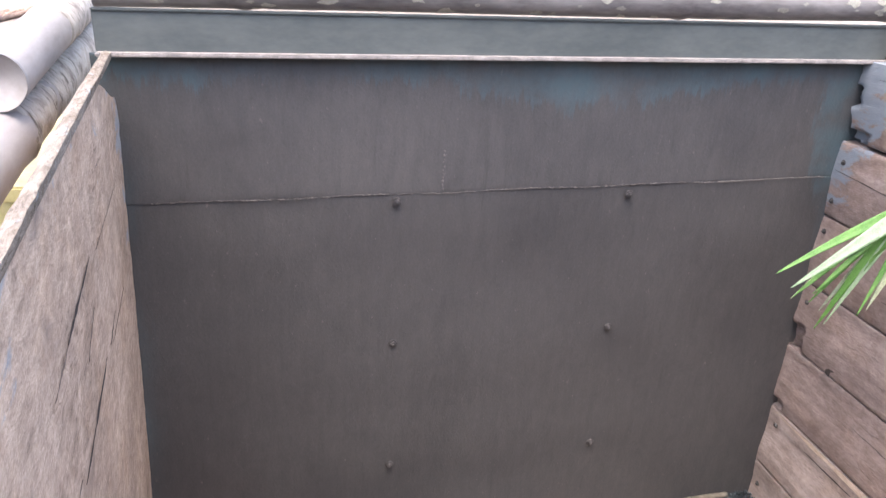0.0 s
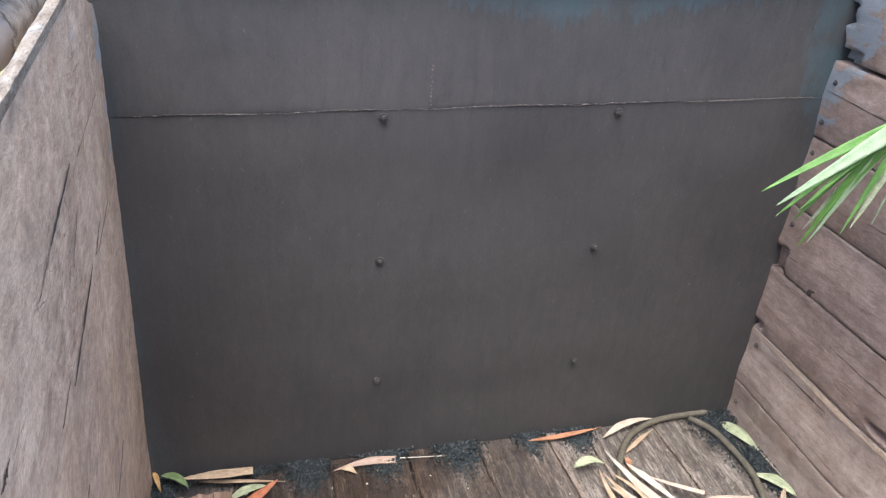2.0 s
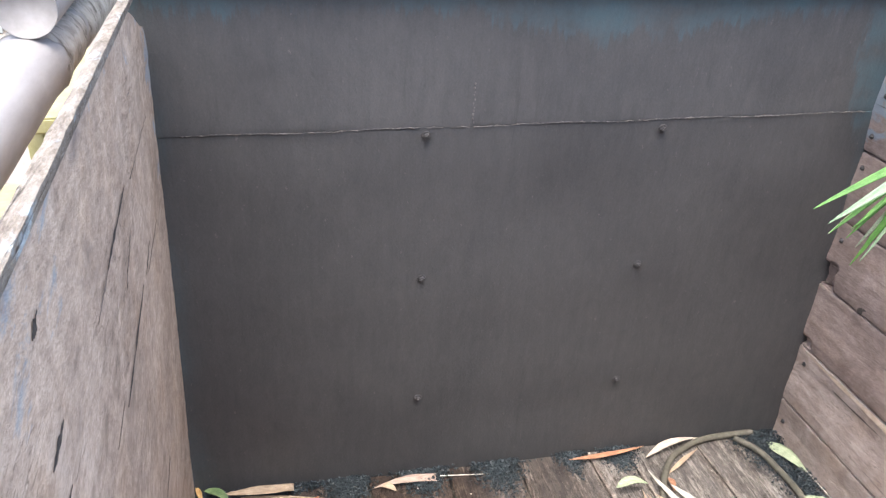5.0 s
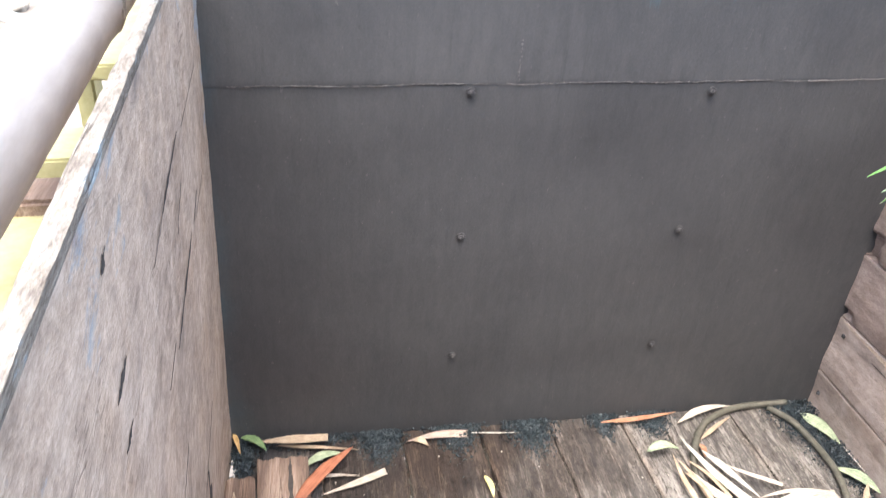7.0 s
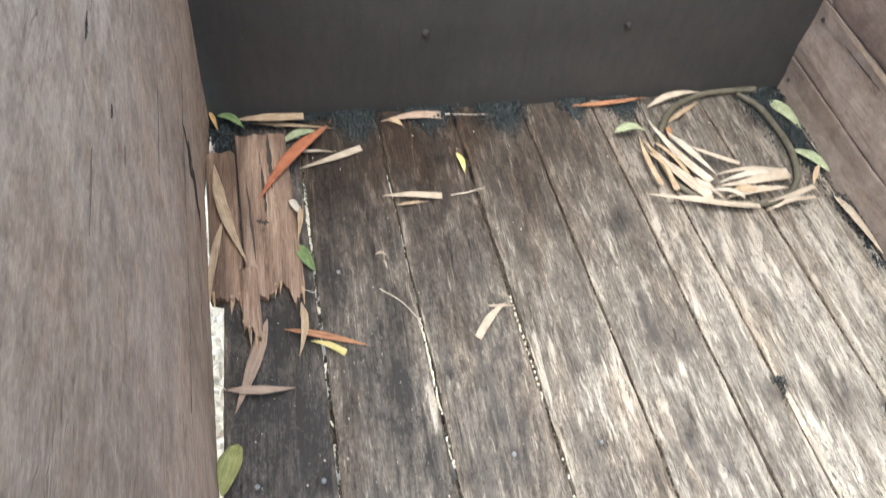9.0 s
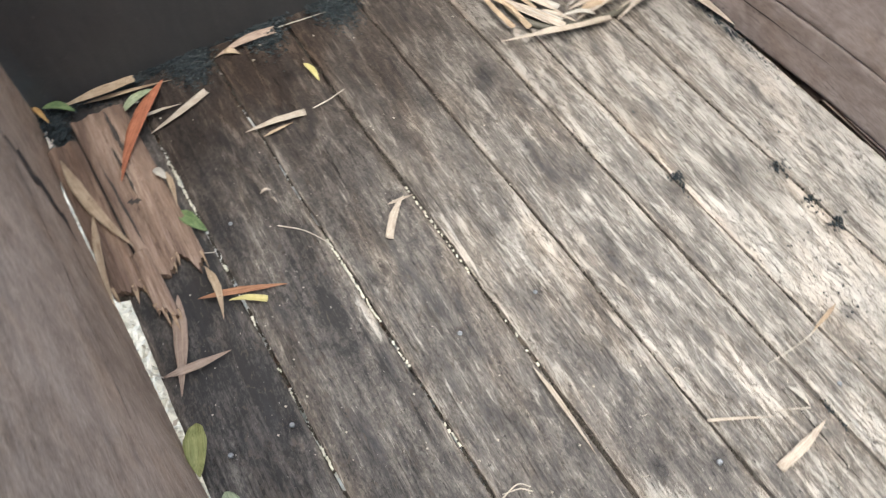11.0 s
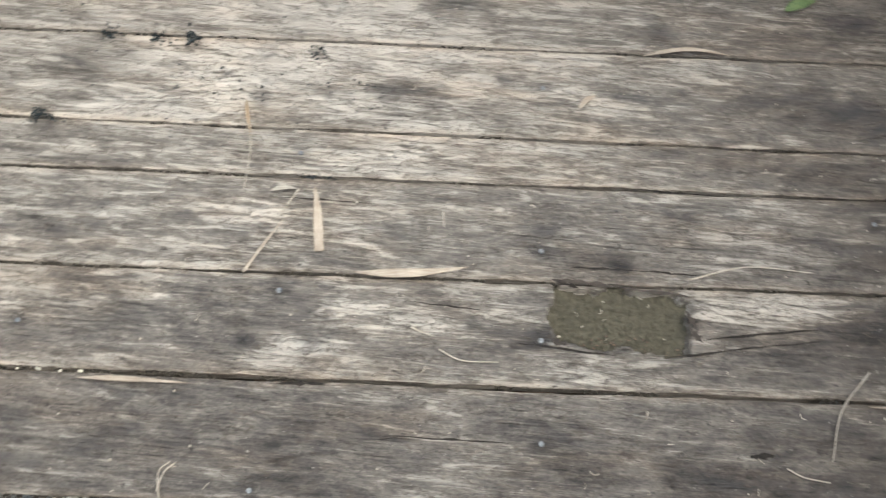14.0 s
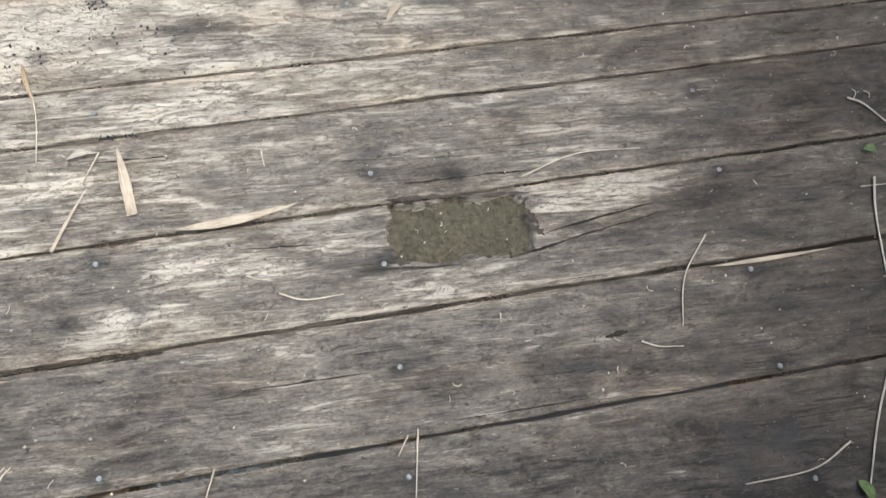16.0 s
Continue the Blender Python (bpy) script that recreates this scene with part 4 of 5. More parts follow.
part("skirting", bevel_box((0.03, 2.5, 0.50), 0.004, pose(1.275, 0.22, -0.34)), ROTTEN, floor, smooth=False)
part("skirting", bevel_box((1.30, 0.03, 0.50), 0.004, pose(0.60, NEAR - 0.01, -0.34)), ROTTEN, floor, smooth=False)
part("skirting", bevel_box((0.80, 0.03, 0.50), 0.004, pose(0.86, FAR - 0.02, -0.34)), ROTTEN, floor, smooth=False)

# nail heads
NAILS = ((0.141, 1.078), (-0.003, 0.711), (0.091, 0.708), (0.374, 0.711), (0.512, 0.713), (0.970, -0.004), (0.813, 0.364), (0.685, -0.011), (0.643, -0.523),
         (0.777, -0.515), (0.589, 0.361), (0.549, -0.015), (0.487, -0.530), (0.407, -0.020), (0.347, -0.534), (0.315, 0.355), (0.269, -0.015), (0.198, -0.540))
bm = bmesh.new()
bmesh.ops.create_cone(bm, cap_ends=True, segments=12, radius1=0.0044, radius2=0.0032, depth=0.0020)
NAIL_ME = bpy.data.meshes.new("nail")
bm.to_mesh(NAIL_ME)
bm.free()
NAIL_ME.materials.append(NAIL)
for nx, ny in NAILS:
    ob = link("nail", NAIL_ME, floor)
    ob.matrix_basis = pose(nx, ny, 0.0006, 4 * math.sin(nx * 90), 4 * math.cos(ny * 70), nx * 900)

# damp iron stains round the nail heads
STAIN = Nodes("iron_stain")
far_from = STAIN.t.nodes.new("ShaderNodeVectorMath")
far_from.operation = "LENGTH"
STAIN.t.links.new(STAIN.raw, far_from.inputs[0])
ring = STAIN.math("MULTIPLY_ADD", STAIN.noise((90, 40, 90), 5, 0.7), 0.016, far_from.outputs["Value"])
STAIN.put(STAIN.b.inputs["Alpha"], STAIN.ramp(ring, [(0.010, 0.42), (0.030, 0.0)]))
STAIN = STAIN.done((0.040, 0.041, 0.047), 0.85)


def plank_at(x, y):
    k = max(i for i, (x0, d, g) in enumerate(JOINTS) if x > x0 + d * (FAR - y) or i == 0)
    return min(k, len(JOINTS) - 2)


for i, (nx, ny) in enumerate(NAILS + ((0.511, 0.395), (0.672, -0.13), (0.905, 0.44), (0.30, 0.86))):
    k = plank_at(nx, ny)
    rnd = random.Random(i)
    r = rnd.uniform(0.016, 0.032)
    vs, fs = [], []
    for q in range(9):
        for p in range(9):
            dx, dy = (p / 4 - 1) * r * 0.8, (q / 4 - 1) * r * 1.5
            vs.append((dx, dy / 1.0, face_height(nx + dx, ny + dy, 0.0013, 0.0015, 80.0 + 2.3 * k) + 0.0006 + (-0.006 if k == 0 else 0.0)))
    for q in range(8):
        for p in range(8):
            j = q * 9 + p
            fs.append((j, j + 1, j + 10, j + 9))
    ob = link("nail_stain", mesh_of("nail_stain", vs, fs, STAIN), floor, "dark damp stain in the wood")
    ob.matrix_basis = pose(nx, ny, 0)

# mud in the broken-out board
bm = bmesh.new()
bmesh.ops.create_grid(bm, x_segments=80, y_segments=150, size=0.5)
for v in bm.verts:
    x, y = 0.592 + v.co.x * 0.108, -0.128 + v.co.y * 0.215
    v.co = (x, y, -0.0215 + 0.0034 * noise.noise((x * 55, y * 55, 0)) + 0.0036 * noise.noise((x * 190, y * 190, 2)) + 0.0022 * noise.noise((x * 420, y * 420, 5)))
tagged(part("mud", bm, MUD), "olive-brown mud filling a broken-out floor board", "mud", kind="stuff")


def rotten_piece(x0, x1, y0, y1, z, seed, broken):
    ob = board("rotten_board", x0, x1, y0, y1, 0.014, lambda u, v, w: (u + 0.055 * (y1 - v), v, w + z), ROTTEN, None, du=0.003, dv=0.005, rough=0.003, worn=0.004, ragged=(broken, 0.012), seed=seed,
               dents=((x0 + 0.35 * (x1 - x0), y0 + 0.02, x0 + 0.45 * (x1 - x0), y1 - 0.05, 0.0016, 0.006), (x0 + 0.72 * (x1 - x0), y0 + 0.15, x0 + 0.66 * (x1 - x0), y1 - 0.16, 0.0018, 0.006)))
    tagged(ob, "rotten reddish-brown board piece with a splintered end", "broken board", group="rotten board pieces")
    if broken > 0.062:
        for row in ((-0.008, 1.196, 0.014, 1.190, 0.016), (0.010, 1.33, 0.012, 1.20, 0.006), (0.028, 1.42, 0.026, 1.27, 0.007), (-0.020, 1.30, -0.014, 1.10, 0.005)):
            split(ob, lambda u, v, w: (u + 0.055 * (y1 - v), v, w + z + 0.0005), *row, 0.003, 0.0015, seed, "knot", label="dark knot and wet streak in the board")
    # pale splinters along the fresh break
    rnd = random.Random(int(seed * 10))
    for q in rnd.sample(range(7), 4):
        u = x0 + (x1 - x0) * (q + 0.5 + rnd.uniform(-0.3, 0.3)) / 7
        e = broken * abs(noise.noise(((q + 0.5) / 7 * 4.1 + seed, 1.7, seed)))
        v1, ln, wd = y0 + e + 0.016, rnd.uniform(0.014, 0.040), rnd.uniform(0.0015, 0.0045)
        bm = bmesh.new()
        base = Vector((u + 0.055 * (y1 - v1), v1, z - 0.004))
        tip = base + Vector((rnd.uniform(-0.004, 0.004), -ln, rnd.uniform(-0.003, 0.002)))
        ring = [bm.verts.new(base + Vector(c)) for c in ((-wd, 0, -0.004), (wd, 0, -0.004), (wd, 0, 0.0045), (-wd, 0, 0.0045))]
        mid = [bm.verts.new(base.lerp(tip, 0.55) + Vector(c) * 0.6) for c in ((-wd, 0, -0.003), (wd, 0, -0.003), (wd, 0, 0.003), (-wd, 0, 0.003))]
        end = bm.verts.new(tip)
        bm.faces.new(ring)
        for i in range(4):
            j = (i + 1) % 4
            bm.faces.new((ring[i], mid[i], mid[j], ring[j]))
            bm.faces.new((mid[i], end, mid[j]))
        bmesh.ops.recalc_face_normals(bm, faces=bm.faces)
        part("splinter", bm, FRESH, ob, "pale fresh splinter", smooth=False)


rotten_piece(-0.090, -0.036, 1.022, 1.385, 0.010, 3.0, 0.05)
rotten_piece(-0.034, 0.062, 1.005, 1.425, 0.013, 6.4, 0.065)
rotten_piece(-0.026, 0.004, 0.940, 1.095, 0.0165, 9.8, 0.06)


# ---- things outside ----
def rail(name, label, cat, size, m, material):
    tagged(part(name, bevel_box(size, 0.004, m), material, smooth=False), label, cat)


bench = tagged(new("yellow_shelf"), "yellow painted boards on posts outside the wooden side", "shelf")
for ya, yb, xm in ((0.30, 0.965, -0.118), (1.075, 1.16, -0.150), (1.37, 1.75, -0.168)):
    part("board", bevel_box((0.13, yb - ya, 0.022), 0.003, pose(xm - 0.03, (ya + yb) / 2, 0.79, 0, 0, 3.3)), YELLOW, bench, smooth=False)
part("runner", bevel_box((0.03, 1.60, 0.04), 0.003, pose(-0.222, 1.02, 0.762, 0, 0, 3.3)), YELLOW, bench, smooth=False)
for yp in (0.4, 1.6):
    part("post", bevel_box((0.03, 0.05, 1.33), 0.004, pose(-0.224 - 0.058 * (yp - 1.02), yp, 0.072)), YELLOW, bench, smooth=False)
rail("wooden_bracket", "dark wooden bracket between pole and side", "bracket", (0.07, 0.05, 0.03), pose(-0.150, 0.985, 0.800, 0, 0, 3), ROTTEN)


def window_frame(x, y, rz):
    f = tagged(new("discarded_frame"), "white painted wooden frame lying on the ground", "frame")
    f.matrix_basis = pose(x, y, -0.57, 0, 0, rz)
    for sx, sy, px, py in ((0.9, 0.10, 0, 0.30), (0.9, 0.10, 0, -0.30), (0.10, 0.50, 0.40, 0), (0.10, 0.50, -0.40, 0)):
        part("frame_bar", bevel_box((sx, sy, 0.06), 0.006, pose(px, py, 0)), WHITE, f, smooth=False)


window_frame(-2.35, 6.35, 52)
window_frame(-2.85, 8.2, 20)


def stone(x, y, s, seed):
    bm = bmesh.new()
    bmesh.ops.create_icosphere(bm, subdivisions=3, radius=s)
    for v in bm.verts:
        v.co *= 1 + 0.35 * noise.noise(v.co * (1.6 / s) + Vector((seed, 0, 0)))
        v.co.z *= 0.55
    bmesh.ops.translate(bm, vec=(x, y, -0.6 + 0.3 * s), verts=bm.verts)
    tagged(part("stone", bm, RUBBLE), "pale rough stone on the bare ground", "stone", group="stones on the ground")


for k in range(16):
    stone(-1.75 - 0.22 * (k % 5) - 0.05 * k, 5.1 + 0.33 * k - 0.2 * (k % 3), 0.05 + 0.03 * ((k * 7) % 4), 3.0 * k)
for k in range(5):
    vs, fs = tube([(-3.9 + 0.3 * k, 10.5 + 0.9 * k, -0.57), (-3.3 + 0.3 * k, 13.0 + 0.7 * k, -0.55)], 0.04, 8, True, 0.1, k)
    tagged(link("fallen_branch", mesh_of("fallen_branch", vs, fs, ROTTEN)), "brown fallen branch lying on the ground", "branch", group="fallen branches")


# ---- plant reaching over the right side ----
def blade(base, tip, width, bend, material, fold=0.22, twist=0.0, turn=-0.9, n=18):
    """A long pointed leaf from base to tip, bowed by bend, folded along its midrib."""
    a, b, c = Vector(base), Vector(tip), Vector(bend)
    d = (b - a).normalized()
    side0 = d.cross(Vector((0, 0, 1)))
    side0 = side0.normalized() if side0.length > 1e-4 else Vector((1, 0, 0))
    up0 = side0.cross(d)
    q0 = Matrix.Rotation(turn, 3, d)
    side0, up0 = q0 @ side0, q0 @ up0
    vs, fs = [], []
    for i in range(n + 1):
        t = i / n
        p = a.lerp(b, t) + c * math.sin(math.pi * t)
        w = width * 0.5 * (min(1.0, t / 0.18) ** 0.6) * (max(0.0, 1 - t) ** 0.75) * 1.25 + 0.0004
        q = Matrix.Rotation(twist * t, 3, d)
        side, up = q @ side0, q @ up0
        for s in (-1, -0.5, 0, 0.5, 1):
            vs.append(tuple(p + side * (w * s) + up * (w * fold * abs(s) + 0.0006 * math.sin(40 * t + 3 * s))))
    m = len(vs)
    for k in range(m):
        i, s = divmod(k, 5)
        vs.append(tuple(Vector(vs[k]) - up0 * 0.0005))
    for i in range(n):
        for s in range(4):
            k = i * 5 + s
            fs.append((k, k + 1, k + 6, k + 5))
            fs.append((m + k + 5, m + k + 6, m + k + 1, m + k))
    for i in range(n):
        fs.append((i * 5 + 5, m + i * 5 + 5, m + i * 5, i * 5))
        fs.append((i * 5 + 4, m + i * 5 + 4, m + i * 5 + 9, i * 5 + 9))
    return vs, fs


plant = tagged(new("leafy_plant"), "green long-leaved plant reaching in over the plank side", "plant")
stem = smooth_line([(1.62, 0.95, -0.6), (1.55, 0.98, 0.2), (1.44, 1.05, 0.85), (1.20, 1.13, 0.98), (1.040, 1.168, 0.830)], 8)
vs, fs = tube(stem, lambda t: 0.007 - 0.004 * t, 8, True, 0.05, 1)
link("stem", mesh_of("stem", vs, fs, LEAF["green"]), plant)
HUB = Vector((1.040, 1.168, 0.828))
for tip, wd, bend, mt, low in (((0.832, 1.175, 0.712), 0.017, (0.004, 0, 0.008), "fresh", 0.012), ((0.848, 1.158, 0.697), 0.022, (0.004, -0.006, 0.010), "stripe", 0.010),
                               ((0.866, 1.170, 0.676), 0.019, (0.004, 0, 0.012), "fresh", 0.006), ((0.872, 1.180, 0.668), 0.012, (0, 0, 0.010), "palegreen", 0.0), ((0.900, 1.175, 0.662), 0.016, (0.002, 0, 0.012), "fresh", 0.0),
                               ((0.912, 1.165, 0.623), 0.026, (0.000, 0, 0.018), "fresh", 0.0), ((0.922, 1.160, 0.632), 0.012, (0.004, 0, 0.014), "stripe", 0.0), ((0.950, 1.175, 0.668), 0.014, (0.006, 0, 0.010), "fresh", 0.0),
                               ((0.984, 1.155, 0.654), 0.018, (0.008, 0, 0.006), "palegreen", 0.0), ((0.880, 1.150, 0.690), 0.014, (0.004, 0, 0.010), "fresh", 0.004), ((0.930, 1.185, 0.640), 0.015, (0.004, 0, 0.014), "palegreen", 0.0), ((0.965, 1.150, 0.648), 0.013, (0.004, 0, 0.010), "fresh", 0.0),
                               ((1.005, 1.140, 0.668), 0.017, (0.008, 0, 0.006), "stripe", 0.0), ((1.13, 1.25, 0.66), 0.024, (0, 0, 0.02), "fresh", 0.0), ((1.15, 1.05, 0.70), 0.024, (0, 0, 0.02), "fresh", 0.0)):
    vs, fs = blade(HUB - Vector((0, 0, low)), tip, wd, bend, LEAF[mt], turn=-0.9 + 0.35 * math.sin(60 * tip[0]), twist=0.4 * math.sin(90 * tip[2]))
    link("leaf", mesh_of("leaf", vs, fs, LEAF[mt]), plant)

# ---- things lying on the floor ----
hose_line = ((1.100, 1.478), (0.982, 1.472), (0.904, 1.444), (0.854, 1.394), (0.815, 1.321), (0.805, 1.241), (0.844, 1.184), (0.925, 1.151), (1.010, 1.153), (1.070, 1.201),
             (1.094, 1.279), (1.095, 1.365), (1.080, 1.421), (1.052, 1.466))
vs, fs = tube(smooth_line([(x, y, 0.0085 + 0.002 * math.sin(9 * i)) for i, (x, y) in enumerate(hose_line)], 8), 0.0070, 14, True, 0.01, 2)
tagged(link("hose", mesh_of("hose", vs, fs, HOSE)), "grey-brown rubber hose loop lying on the floor", "hose")


def grit(x0, x1, y0, y1, count, seed, big=0.005, base=0.0, material=COAL, name="charcoal_grit", label="black charcoal crumbs gathered against the sheet wall", cat="charcoal", even=False):
    """A heap of charcoal crumbs; thick by the wall, thin at its edge."""
    rnd = random.Random(seed)
    vs, fs = [], []
    for _ in range(count):
        t = abs(rnd.gauss(0, 0.45))
        x, y = (x0 + x1) / 2 + rnd.gauss(0, (x1 - x0) * (0.30 - 0.12 * t)), y1 - (y1 - y0) * t
        if even:
            x, y = rnd.uniform(x0, x1), rnd.uniform(y0, y1)
        s = rnd.uniform(0.25, 1.0) * big
        z = base + 0.0008 + (0.0 if even else 0.009 * max(0.0, 1 - t) * rnd.random())
        n = len(vs)
        ax = [Vector((rnd.gauss(0, 1), rnd.gauss(0, 1), rnd.gauss(0, 1))).normalized() for _ in range(2)]
        c3 = ax[0].cross(ax[1]).normalized()
        c2 = c3.cross(ax[0])
        for q, k in ((ax[0], 1.2), (c2, 0.8), (c3, 0.6)):
            for sg in (1, -1):
                vs.append(tuple(Vector((x, y, z)) + q * (s * k * sg * rnd.uniform(0.7, 1.1))))
        for i in (0, 1):
            for j in (2, 3):
                for k in (4, 5):
                    fs.append((n + i, n + j, n + k) if (i + j + k) % 2 == 0 else (n + i, n + k, n + j))
    tagged(link(name, mesh_of(name, vs, fs, material, False)), label, cat, kind="stuff")


for k, (a, b, c, d, n) in enumerate(((0.165, 0.245, 1.405, 1.482, 900), (0.315, 0.405, 1.415, 1.482, 800), (0.470, 0.560, 1.395, 1.482, 900), (0.650, 0.700, 1.43, 1.482, 500),
                                     (0.745, 0.815, 1.42, 1.482, 700), (1.06, 1.155, 1.30, 1.482, 1300), (1.105, 1.158, 1.20, 1.36, 700), (-0.085, -0.035, 1.37, 1.482, 800),
                                     (-0.02, 0.16, 1.455, 1.482, 500), (0.826, 0.850, 0.740, 0.785, 42), (0.985, 1.015, 0.680, 0.715, 26), (0.985, 1.012, 0.605, 0.635, 22), (0.990, 1.022, 0.550, 0.580, 30),
                                     (1.13, 1.16, 0.90, 1.16, 260))):
    grit(a, b, c, d, n * 2, 100 + k, 0.0040)

for a, b, c, d, n, big in ((0.80, 1.12, 0.15, 0.98, 90, 0.0034), (0.88, 0.96, 0.25, 0.60, 60, 0.0042), (0.70, 1.10, -0.35, 0.30, 120, 0.0022), (0.985, 1.012, 0.352, 0.378, 26, 0.0045),
                           (0.770, 0.777, 0.30, 0.37, 50, 0.0026), (0.30, 0.80, -0.50, 0.60, 160, 0.0018)):
    grit(a, b, c, d, n, int(1000 * a + 77 * c), big, even=True, label="black charcoal crumbs strewn over the floor boards")
grit(0.552, 0.628, -0.222, -0.040, 650, 303, 0.0022, -0.0200, MUD, "mud_crumbs", "olive-brown mud crumbs in the broken-out board", "mud", even=True)
grit(0.548, 0.570, -0.222, -0.036, 60, 304, 0.0026, -0.0190, ROTTEN, "wood_chips", "brown rotten wood chips lying on the mud", "debris", even=True)

# dirt lodged in the open joints
JOINT_DIRT = plain("joint_dirt", (0.022, 0.019, 0.016), (0.085, 0.072, 0.058), 180, 0.95, 0.6)
rnd = random.Random(41)
for k in range(1, len(JOINTS) - 1):
    x0, drift, half = JOINTS[k]
    vs, fs = [], []
    y = NEAR + 0.05
    while y < FAR - 0.03:
        run = rnd.uniform(0.012, 0.055)
        if y < 0.40 and rnd.random() < 0.75:
            y += run
            continue
        for _ in range(int(run / 0.0011)):
            cx, cy, s = x0 + drift * (FAR - y) + rnd.gauss(0, 0.5 * half), y + rnd.uniform(0, run), rnd.uniform(0.0009, 0.0032)
            cz, n, turn = -0.0065 + rnd.uniform(-0.006, 0.0030), len(vs), rnd.uniform(0, 6.28)
            for q in range(4):
                w = turn + 1.57 * q
                vs.append((cx + s * math.cos(w), cy + 1.4 * s * math.sin(w), cz + rnd.uniform(-0.3, 0.3) * s))
            vs += [(cx, cy, cz + 0.7 * s), (cx, cy, cz - 0.7 * s)]
            for q in range(4):
                fs += [(n + q, n + (q + 1) % 4, n + 4), (n + (q + 1) % 4, n + q, n + 5)]
        y += run + rnd.choice((0.004, 0.008, 0.012, 0.03)) * (1.0 if k < 4 else 2.0)
    tagged(link("joint_dirt", mesh_of("joint_dirt", vs, fs, JOINT_DIRT, False)), "dark dirt and crumbs lodged in an open floor joint", "dirt", kind="stuff")

# pale flecks painted in for daylight showing up through the joints
DAYLIGHT_FLECK = plain("daylight_fleck", (0.42, 0.40, 0.31), (0.74, 0.72, 0.62), 90, 0.85, 0.3)
rnd = random.Random(52)
for k, runs in ((1, ((1.26, 1.13, 20), (1.012, 0.998, 3), (0.90, 0.882, 4), (0.800, 0.790, 2), (0.762, 0.742, 3), (0.66, 0.62, 9))),
                (2, ((0.97, 0.79, 34), (0.755, 0.700, 8), (0.602, 0.560, 5))), (3, ((1.00, 0.79, 18), (0.70, 0.60, 4)))):
    x0, drift, half = JOINTS[k]
    vs, fs = [], []
    for a, b, count in runs:
        for j in range(count):
            cy = a + (b - a) * (j + rnd.uniform(0.2, 0.8)) / count
            cx, ln, wd = x0 + drift * (FAR - cy) + rnd.uniform(-0.0024, 0.0004), rnd.uniform(0.0016, 0.0040), rnd.uniform(0.0012, 0.0021)
            cz, turn, n = rnd.uniform(-0.0010, 0.0010), rnd.gauss(0, 0.25), len(vs)
            for dz in (-0.0022, 0.0):
                for q, (u, v) in enumerate(((-1, -1), (1, -1), (1, 1), (-1, 1))):
                    u, v = u * wd * rnd.uniform(0.7, 1.1), v * ln * rnd.uniform(0.7, 1.1)
                    vs.append((cx + u * math.cos(turn) - v * math.sin(turn), cy + u * math.sin(turn) + v * math.cos(turn), cz + dz + rnd.uniform(-0.0005, 0.0005)))
            fs += [(n + 3, n + 2, n + 1, n), (n + 4, n + 5, n + 6, n + 7)] + [(n + q, n + (q + 1) % 4, n + 4 + (q + 1) % 4, n + 4 + q) for q in range(4)]
    tagged(link("wood_chips", mesh_of("wood_chips", vs, fs, DAYLIGHT_FLECK, False)), "pale flecks for daylight showing through an open floor joint", "debris", kind="stuff")

# crumbs scattered over the boards
rnd = random.Random(77)
vs, fs = [], []
for _ in range(360):
    x, y, s = rnd.uniform(-0.03, 1.14), rnd.uniform(-0.95, 1.45), rnd.uniform(0.0008, 0.0026)
    n = len(vs)
    for q in ((s, 0, 0), (-s * 0.8, s * 0.3, 0), (0, s, 0.3 * s), (0, -s * 0.9, 0), (0, 0, s * 0.8)):
        vs.append((x + q[0], y + q[1], 0.001 + q[2]))
    fs += [(n, n + 2, n + 4), (n + 2, n + 1, n + 4), (n + 1, n + 3, n + 4), (n + 3, n, n + 4), (n, n + 3, n + 1, n + 2)]
tagged(link("wood_crumbs", mesh_of("wood_crumbs", vs, fs, LEAF["straw"], False)), "pale wood crumbs and dust scattered over the floor", "debris", kind="stuff")

# shavings and bits of stalk
rnd = random.Random(91)
vs, fs = [], []
for k in range(76):
    x, y = rnd.uniform(0.15, 1.12), rnd.uniform(-0.95, 0.55)
    base = 0.0
    if k >= 70:      # some lie in the mud
        x, y, base = rnd.uniform(0.56, 0.62), rnd.uniform(-0.21, -0.05), -0.0185
    a, ln, bend = rnd.uniform(0, 6.28), rnd.uniform(0.003, 0.012), rnd.uniform(-2.2, 2.2)
    line = []
    for q in range(6):
        t = q / 5
        line.append((x + ln * t * math.cos(a + bend * t), y + ln * t * math.sin(a + bend * t), base + 0.0018 + 0.0012 * math.sin(math.pi * t)))
    v2, f2 = tube(line, rnd.uniform(0.0004, 0.0008), 4, True, 0.1, 1)
    n = len(vs)
    vs += v2
    fs += [tuple(k + n for k in f) for f in f2]
tagged(link("shavings", mesh_of("shavings", vs, fs, LEAF["straw"], False)), "pale curled shavings and stalk bits on the floor", "debris", kind="stuff")

LEAF_LABEL = {"cream": "dry cream bamboo leaf lying on the floor boards", "tan": "dry tan bamboo leaf lying on the floor boards", "pink": "dry pinkish-brown leaf lying on the floor boards",
              "orange": "dry orange-brown leaf lying by the sheet wall", "red": "dry red-brown pointed leaf on the floor boards", "yellow": "small curled yellow leaf on the floor boards",
              "olive": "dry olive leaf lying by the sheet wall", "ochre": "small curled ochre leaf in the corner", "green": "small fallen green leaf on the floor boards",
              "palegreen": "crumpled pale green leaf on the floor boards", "olivegreen": "broad olive-green leaf over a floor joint", "white": "bleached whitish dry leaf on the floor boards"}
leaf_count = 0


